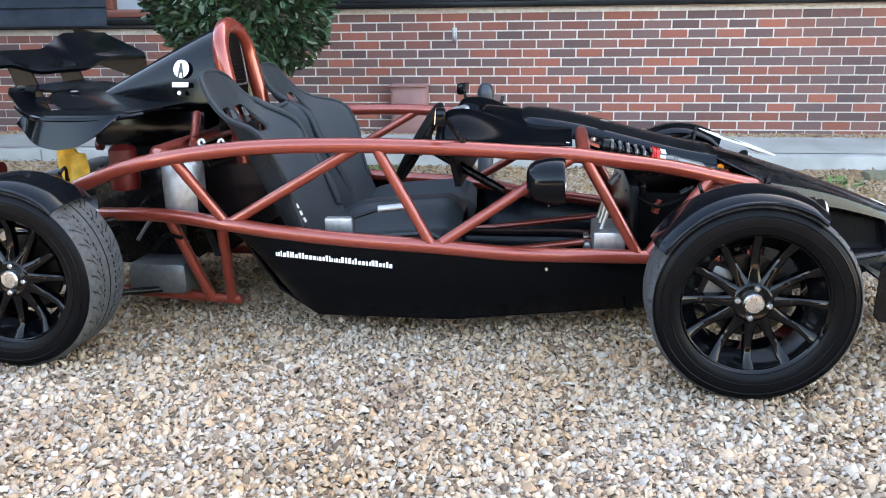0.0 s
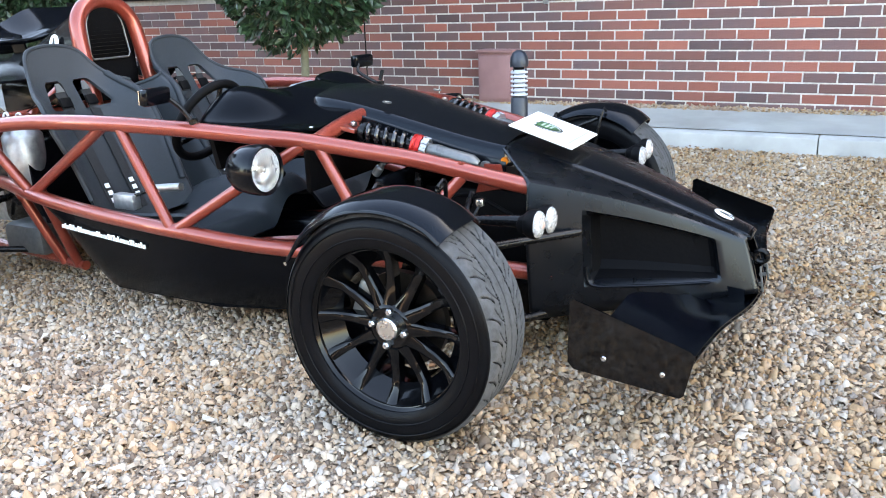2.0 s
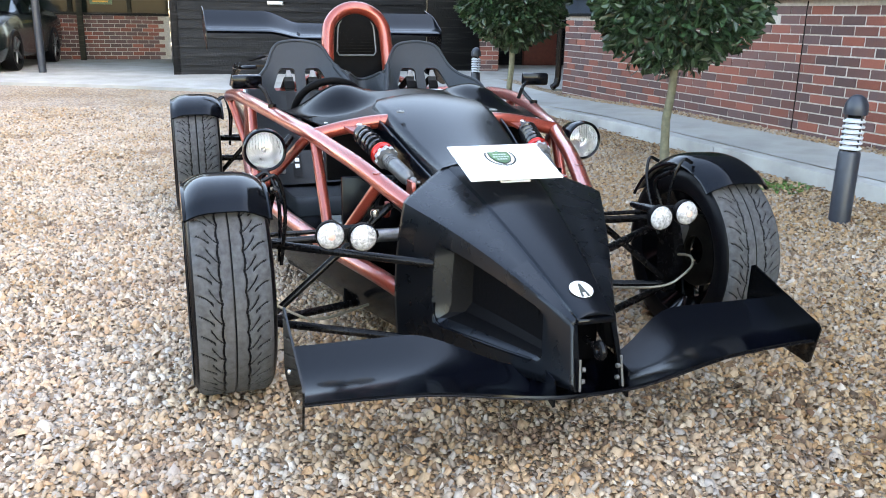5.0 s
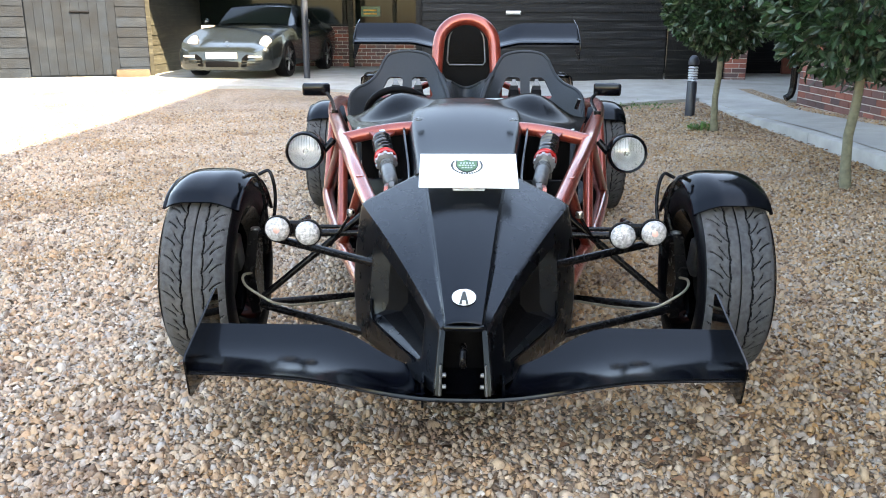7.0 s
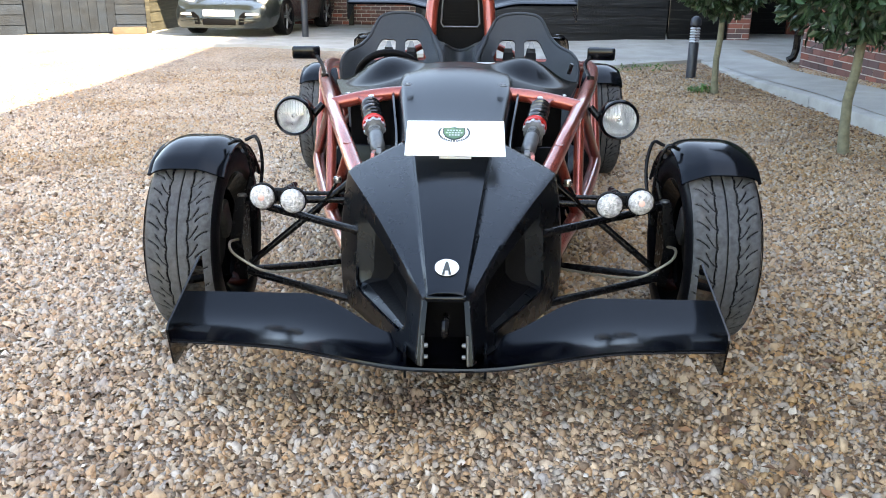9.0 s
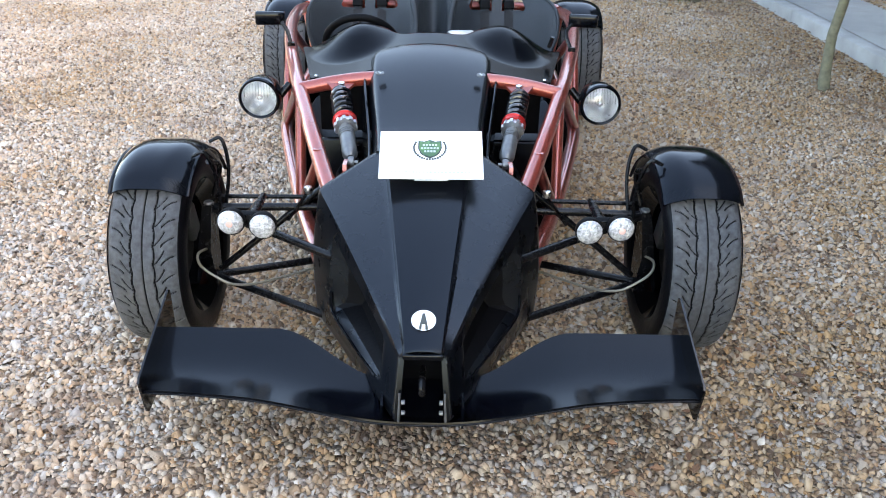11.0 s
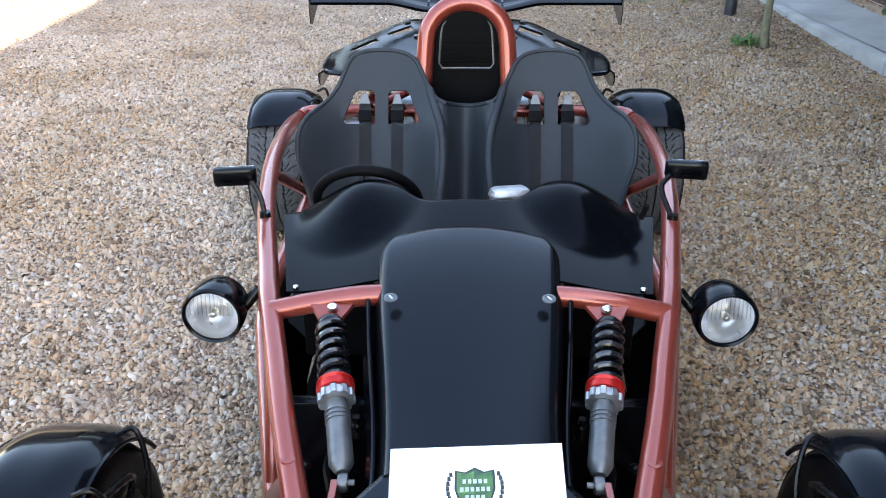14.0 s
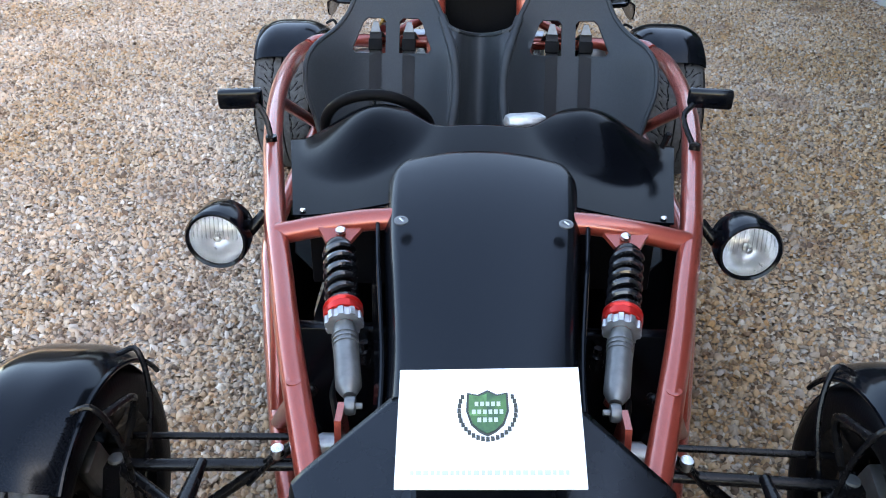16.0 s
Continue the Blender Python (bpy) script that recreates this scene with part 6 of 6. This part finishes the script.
for s in (-1, 1):

    mm = look((-2.005, s * 0.1265, 0.960), (-2.145, s * 1.0865, 1.210)) @ pose(0, 0, 0, 0, 180, 0)
    emblem(scoop, mm, 0.035)
    part("emblem_bar", box((-0.036, -0.010, 0.001), (0.036, 0.010, 0.003), 0, mm @ pose(0, -0.062, 0)), DECAL, scoop, "white lettering bar", smooth=False)
    part("scoop_bolt", lathe([(0, 0), (0.010, 0), (0.008, 0.006), (0, 0.007)], 12, mm @ pose(0.0, -0.095, 0.002)), STEEL, scoop)

# ---- engine bay seen through the frame ----
part("engine_block", box((-2.36, -0.26, 0.20), (-1.98, 0.26, 0.60), 0.03), BLACK_TUBE, car, "dark engine block")
part("cam_cover", box((-2.30, -0.22, 0.60), (-2.05, 0.22, 0.68), 0.03), BLACK_MATT, car)
part("gearbox", box((-2.62, -0.18, 0.16), (-2.36, 0.18, 0.42), 0.04), ALU, car, "grey alloy gearbox")
part("oil_tank", lathe([(0, 0), (0.065, 0), (0.075, 0.02), (0.075, 0.20), (0.055, 0.23), (0.03, 0.24), (0, 0.24)], 24, pose(-1.90, -0.42, 0.43)), ALU, car, "dull alloy tank")
part("oil_tank", lathe([(0, 0), (0.055, 0), (0.062, 0.02), (0.062, 0.20), (0.045, 0.23), (0.03, 0.24), (0, 0.24)], 24, pose(-1.92, 0.42, 0.45)), GREY_SHOCK, car, "dull alloy tank")
part("sump_tray", box((-2.18, -0.40, 0.12), (-1.94, -0.24, 0.25), 0.03), GREY_SHOCK, car, "crinkled grey heat tray")
rg = random.Random(4)
for k in range(22):
    a = Vector((rg.uniform(-2.45, -1.95), rg.choice((-1, 1)) * rg.uniform(0.22, 0.44), rg.uniform(0.3, 0.66)))
    b = a + Vector((rg.uniform(-0.2, 0.2), rg.uniform(-0.08, 0.08), rg.uniform(-0.15, 0.12)))
    part("engine_hose", tube([a, a.lerp(b, 0.5) + Vector((0, 0, rg.uniform(-0.06, 0.06))), b], rg.choice((0.008, 0.011, 0.014)), 8, 5), rg.choice((BLACK_MATT, BLACK_TUBE, BLACK_TUBE, ALU)), car)
for k in range(10):
    p = (rg.uniform(-2.42, -1.95), rg.choice((-1, 1)) * rg.uniform(0.28, 0.44), rg.uniform(0.28, 0.6))
    part("engine_fitting", lathe([(0, 0), (0.018, 0), (0.018, 0.02), (0.011, 0.026), (0.011, 0.05), (0, 0.05)], 10, pose(*p, rg.uniform(0, 180), rg.uniform(0, 180), 0)), rg.choice((ALU, STEEL, BLACK_TUBE)), car)
part("silencer", tube([(-2.62, -0.30, 0.47), (-2.62, 0.30, 0.47)], 0.085, 24), ALU, car, "satin metal silencer")
part("red_filter", lathe([(0, 0), (0.05, 0), (0.055, 0.02), (0.05, 0.15), (0.03, 0.17), (0, 0.17)], 20, pose(-2.16, -0.36, 0.53)), RED_CAN, car, "red canister")
bm = grid(lambda u, v: (-2.39 + 0.10 * u, -0.39 - 0.012 * math.sin(9 * u + 3 * v), 0.68 - 0.13 * v + 0.01 * math.sin(5 * u)), 14, 14, 0.012)
part("ochre_cloth", bm, YELLOW, car, "ochre cloth wrap hanging behind the engine")
for s in (-1, 1):
    part("rear_lamp", lathe([(0, 0), (0.03, 0), (0.03, 0.02), (0, 0.03)], 16, pose(-2.66, s * 0.36, 0.60, 0, -90, 0)), RED_CAN, car)
    for xx in (-1.755, -1.685):
        part("harness_hook", tube([(xx + 0.02, s * 0.585, 0.690), (xx + 0.004, s * 0.575, 0.713), (xx - 0.006, s * 0.57, 0.733), (xx + 0.004, s * 0.565, 0.741), (xx + 0.012, s * 0.565, 0.729)], 0.0055, 8, 4), ALU, car)

# the body sits slightly nose-up on its wheels
SIT = pose(-0.018, 0, -0.012, 0, -0.46, 0)
for ob in car.children:
    if not ob.name.startswith(("wheel", "mudguard")):
        ob.matrix_local = SIT

# ---- card on the nose ----
card = thing("display_card", "white card with a green crest propped on the nose", "card")
c0 = [Vector(p) for p in ((0.031, -0.141, 0.692), (0.008, 0.159, 0.690), (0.216, 0.158, 0.622), (0.232, -0.136, 0.626))]


def card_at(u, v, w):
    """u from the crest's left to right, v down the card."""
    p = c0[0].lerp(c0[1], u).lerp(c0[3].lerp(c0[2], u), v)
    return p + Vector((0.30, 0, 0.954)) * w


card.matrix_basis = SIT
part("card_sheet", loft([[card_at(u, v, w) for v, w in ((0, 0), (1, 0), (1, 0.004), (0, 0.004))] for u in (0, 1)]), WHITE, card, smooth=False)
part("card_stand", loft([[card_at(u, v, w) for v, w in ((0.75, -0.004), (0.95, -0.010), (0.95, -0.014), (0.75, -0.010))] for u in (0.34, 0.66)]), WHITE, card, smooth=False)
cx, cy = 0.485, 0.40
SHIELD = 0.80
shield = [(-0.125, -0.20), (-0.06, -0.18), (0, -0.225), (0.06, -0.18), (0.125, -0.20), (0.13, -0.02), (0.10, 0.11), (0.05, 0.18), (0, 0.215), (-0.05, 0.18), (-0.10, 0.11), (-0.13, -0.02)]
shield = [(a * SHIELD, b * SHIELD) for a, b in shield]
part("crest_rim", plate([(a * 1.12, b * 1.12) for a, b in shield], 0.001, lambda a, b, w: card_at(cx + a, cy + b, w + 0.0052)), INK, card, "dark crest outline", smooth=False)
part("crest", plate(shield, 0.001, lambda a, b, w: card_at(cx + a, cy + b, w + 0.0064)), GREEN, card, "green shield", smooth=False)
half_shield = [(-0.1, -0.155), (-0.05, -0.135), (-0.004, -0.165), (-0.004, 0.03), (-0.098, 0.02)]
part("crest_flag", plate(half_shield, 0.0006, lambda a, b, w: card_at(cx + a, cy + b, w + 0.0071)), CREST_LIGHT, card, "lighter green quarter of the shield", smooth=False)
for r_, many in enumerate((5, 6, 4)):
    for k in range(many):
        part("crest_bar", plate([(-0.010, -0.018), (0.010, -0.018), (0.010, 0.018), (-0.010, 0.018)], 0.0008, lambda a, b, w: card_at(cx + 0.030 * (k - (many - 1) / 2) + a, cy - 0.075 + 0.068 * r_ + b, w + 0.0075)), PALE_INK, card, smooth=False)
for k in range(25):
    a = radians(-28 + 236 * k / 24)
    part("wreath_leaf", plate([(-0.010, -0.022), (0.010, -0.018), (0.012, 0.020), (-0.010, 0.022)], 0.0008, lambda p, q, w: card_at(cx + 0.155 * math.cos(a) + p * 0.9, cy - 0.03 + 0.245 * math.sin(a) + q * 0.9, w + 0.0052)), INK, card, smooth=False)
rg = random.Random(8)
u = 0.08
while u < 0.92:
    w_ = rg.choice((0.018, 0.026, 0.03))
    part("letter_bar", plate([(0, -0.012), (w_, -0.012), (w_, 0.022), (0, 0.022)], 0.0008, lambda p, q, w: card_at(u + p, 0.875 + q, w + 0.0052)), PALE_INK, card, "pale lettering bar", smooth=False)
    u += w_ + 0.012


# ---- parked coupe on the far side ----
def coupe():
    o = thing("parked_coupe", "dark silver-grey sports coupe parked under the carport", "car", (-13.05, -3.72, FZ + 0.012))
    o.rotation_euler = (0, 0, radians(-7))
    o.scale = (0.96, 0.96, 0.96)
    # sections along x (front at +2.17): half width, sill, shoulder, roof heights
    secs = [(2.17, 0.62, 0.15, 0.41, 0.44), (2.08, 0.80, 0.13, 0.48, 0.51), (1.85, 0.87, 0.14, 0.56, 0.59), (1.45, 0.89, 0.18, 0.66, 0.69), (0.95, 0.89, 0.18, 0.78, 0.82),
            (0.62, 0.89, 0.18, 0.80, 0.90), (0.15, 0.885, 0.18, 0.80, 1.20), (-0.25, 0.885, 0.18, 0.81, 1.29), (-0.8, 0.89, 0.18, 0.82, 1.24), (-1.35, 0.90, 0.20, 0.82, 1.02), (-1.85, 0.86, 0.25, 0.78, 0.86), (-2.15, 0.66, 0.34, 0.62, 0.66)]
    rows = []
    for x, w, zs, zh, zr in secs:
        cab = min(w * 0.97, 0.58 + 0.3 * (1 - ease(0, 0.3, zr - zh)))
        h = [(x, 0, zr), (x, cab * 0.55, zr - 0.01), (x, cab * 0.92, zr - 0.05 * (zr - zh + 0.4) + 0.035 * ease(0.7, 1.2, x) * ease(2.15, 1.8, x)), (x, w * 0.93, zh + 0.02 + 0.055 * ease(0.7, 1.2, x) * ease(2.15, 1.8, x)), (x, w * 0.985, zh - 0.05), (x, w, (zs + zh) / 2), (x, w * 0.97, zs + 0.04), (x, w * 0.9, zs)]
        rows.append([(a, -b, c) for a, b, c in h[:0:-1]] + h)
    # finer stations, drawn smoothly through the main ones
    cols = [smooth_path([r[k] for r in rows], 4) for k in range(len(rows[0]))]
    rows = [[tuple(c[i]) for c in cols] for i in range(len(cols[0]))]
    body = part("body", loft(rows), CAR_GREY, o, "silver-grey bodyshell", angle=50)
    glass = []
    for x, w, zz in ((0.66, 0.66, 0.915), (0.40, 0.64, 1.075), (0.16, 0.60, 1.215)):
        glass.append([(x + 0.012, w * k, zz - 0.03 * abs(k) ** 2 + 0.008) for k in (-1, -0.6, 0, 0.6, 1)])
    part("windscreen", loft(glass, close=False), DARK_GLASS, body)
    for s in (-1, 1):
        part("side_window", loft([[(0.45, s * 0.80, 0.87), (0.15, s * 0.70, 1.10)], [(-0.35, s * 0.83, 0.87), (-0.3, s * 0.70, 1.19)], [(-1.0, s * 0.80, 0.90), (-0.8, s * 0.70, 1.13)]], close=False), DARK_GLASS, body)
        lamp = part("headlamp", lathe([(0, 0.060), (0.05, 0.054), (0.09, 0.036), (0.112, 0.010), (0.115, -0.03), (0, -0.03)], 22, Matrix.Translation((1.84, s * 0.665, 0.575)) @ Matrix.Rotation(radians(s * 12), 4, "Z") @ Matrix.Rotation(radians(52), 4, "Y") @ Matrix.Diagonal((1.45, 0.98, 1, 1))), WHITE_LENS, body, "clear oval headlamp")
        part("lamp_rim", lathe([(0.112, -0.005), (0.124, -0.005), (0.122, 0.006), (0.112, 0.008)], 22, Matrix.Translation((1.84, s * 0.665, 0.575)) @ Matrix.Rotation(radians(s * 12), 4, "Z") @ Matrix.Rotation(radians(52), 4, "Y") @ Matrix.Diagonal((1.45, 0.98, 1, 1)), closed=True), CAR_GREY, lamp)
        vent = part("bumper_vent", plate([(s * p, q) for p, q in ((0.34, 0.20), (0.66, 0.215), (0.74, 0.30), (0.72, 0.40), (0.44, 0.405), (0.36, 0.34))][::s], 0.06, lambda p, q, w: (2.168 + w * 0.5 - 0.75 * max(0, abs(p) - 0.60), p, q)), BLACK_MATT, body, "dark bumper intake", smooth=False)
        for q in (0.255, 0.30):
            part("vent_bar", tube([(2.198 - 0.75 * max(0, p - 0.60), s * p, q) for p in (0.37, 0.45, 0.60, 0.70)], 0.009, 6), CAR_GREY, vent)
        part("fog_lamp", tube([(2.192 - 0.75 * max(0, p - 0.60), s * p, 0.368) for p in (0.48, 0.54, 0.60, 0.68)], 0.022, 10), WHITE_LENS, vent, "clear fog lamp")
        part("door_mirror", lathe([(0, -0.06), (0.05, -0.05), (0.07, 0), (0.05, 0.05), (0, 0.06)], 14, pose(0.48, s * 0.98, 0.93, 90, 0, 0)), CAR_GREY, body)
        for x in (1.28, -1.12):
            mm = pose(x, s * 0.80, 0.31, -90 * s, 0, 0)
            wl = part("wheel", lathe([(0.0, 0.045), (0.20, 0.06), (0.225, 0.08), (0.225, 0.02), (0, 0.0)], 32, mm), BLACK_MATT, o, "dark alloy wheel")
            part("tyre", lathe([(0.222, -0.11), (0.30, -0.11), (0.318, -0.08), (0.318, 0.08), (0.30, 0.105), (0.222, 0.10)], 36, mm, closed=True), RUBBER, wl)
            for k in range(5):
                a = radians(72 * k)
                part("spoke", tube([mm @ Vector((0.03 * math.cos(a), 0.03 * math.sin(a), 0.085)), mm @ Vector((0.215 * math.cos(a), 0.215 * math.sin(a), 0.088))], 0.022, 8), GREY_SHOCK, wl)
    part("number_plate", box((2.155, -0.27, 0.335), (2.200, 0.27, 0.435), 0.004), WHITE, body, "white front plate")
    part("lower_grille", box((2.10, -0.29, 0.195), (2.195, 0.29, 0.290), 0.015), BLACK_MATT, body)
    part("splitter", box((1.95, -0.72, 0.17), (2.12, 0.72, 0.21), 0.012), BLACK_MATT, body)
    part("badge", lathe([(0, 0), (0.03, 0), (0.02, 0.006), (0, 0.007)], 14, pose(1.93, 0, 0.605, 0, 20, 0)), STEEL, body)
    return o


coupe()

# ---- bricks of the wall, laid last ----
def bricks():
    rng = random.Random(9)
    L, H, g = 0.214, 0.064, 0.011
    bm = box((0, 0, 0), (L, 0.03, H), 0)
    es = [e for e in bm.edges if all(v.co.y < 1e-5 for v in e.verts)]
    bmesh.ops.bevel(bm, geom=es, offset=0.004, segments=1, affect="EDGES")
    stretcher = bpy.data.meshes.new("brick")
    bm.to_mesh(stretcher)
    bm.free()
    stretcher.materials.append(BRICK)
    near, rest = 0, bmesh.new()
    course = 0
    z = BZ + 0.002
    while z + H < TZ + 0.006:
        # plain stretcher bond, the perpends wandering a little
        x = WX0 + 0.006 - (0.1125 if course % 2 else 0) + rng.uniform(-0.012, 0.012)
        while x < WX1 - 0.02:
            a, b = max(x, WX0 + 0.004), min(x + L, WX1)
            if a < JOINT < b:
                b2 = JOINT - 0.007
                spans = [(a, b2), (JOINT + 0.007, b)]
            else:
                spans = [(a, b)]
            for p, q in spans:
                if q - p < 0.03 or (p < STEP_X and z + H > STEP_Z + 0.006):
                    continue
                dy = rng.uniform(-0.002, 0.002)
                if -3.0 < p < 1.2 and near < 300 and abs((q - p) - L) < 1e-4 and z < 1.25:
                    o = new("brick", stretcher)
                    o.parent = house
                    o.location = (p, WY - 0.004 + dy, z)
                    near += 1
                else:
                    v = [rest.verts.new(c) for c in ((p, WY - 0.004 + dy, z), (q, WY - 0.004 + dy, z), (q, WY - 0.004 + dy, z + H), (p, WY - 0.004 + dy, z + H),
                                                     (p, WY + 0.02, z), (q, WY + 0.02, z), (q, WY + 0.02, z + H), (p, WY + 0.02, z + H))]
                    for f in ((0, 1, 2, 3), (1, 5, 6, 2), (4, 0, 3, 7), (3, 2, 6, 7), (4, 5, 1, 0)):
                        rest.faces.new([v[k] for k in f])
            x += L + g
        z += H + g
        course += 1
    ob = part("brickwork", rest, BRICK_REST, house, "remaining bricks of the wall", smooth=False)
    ob["kind"] = "stuff"


bricks()
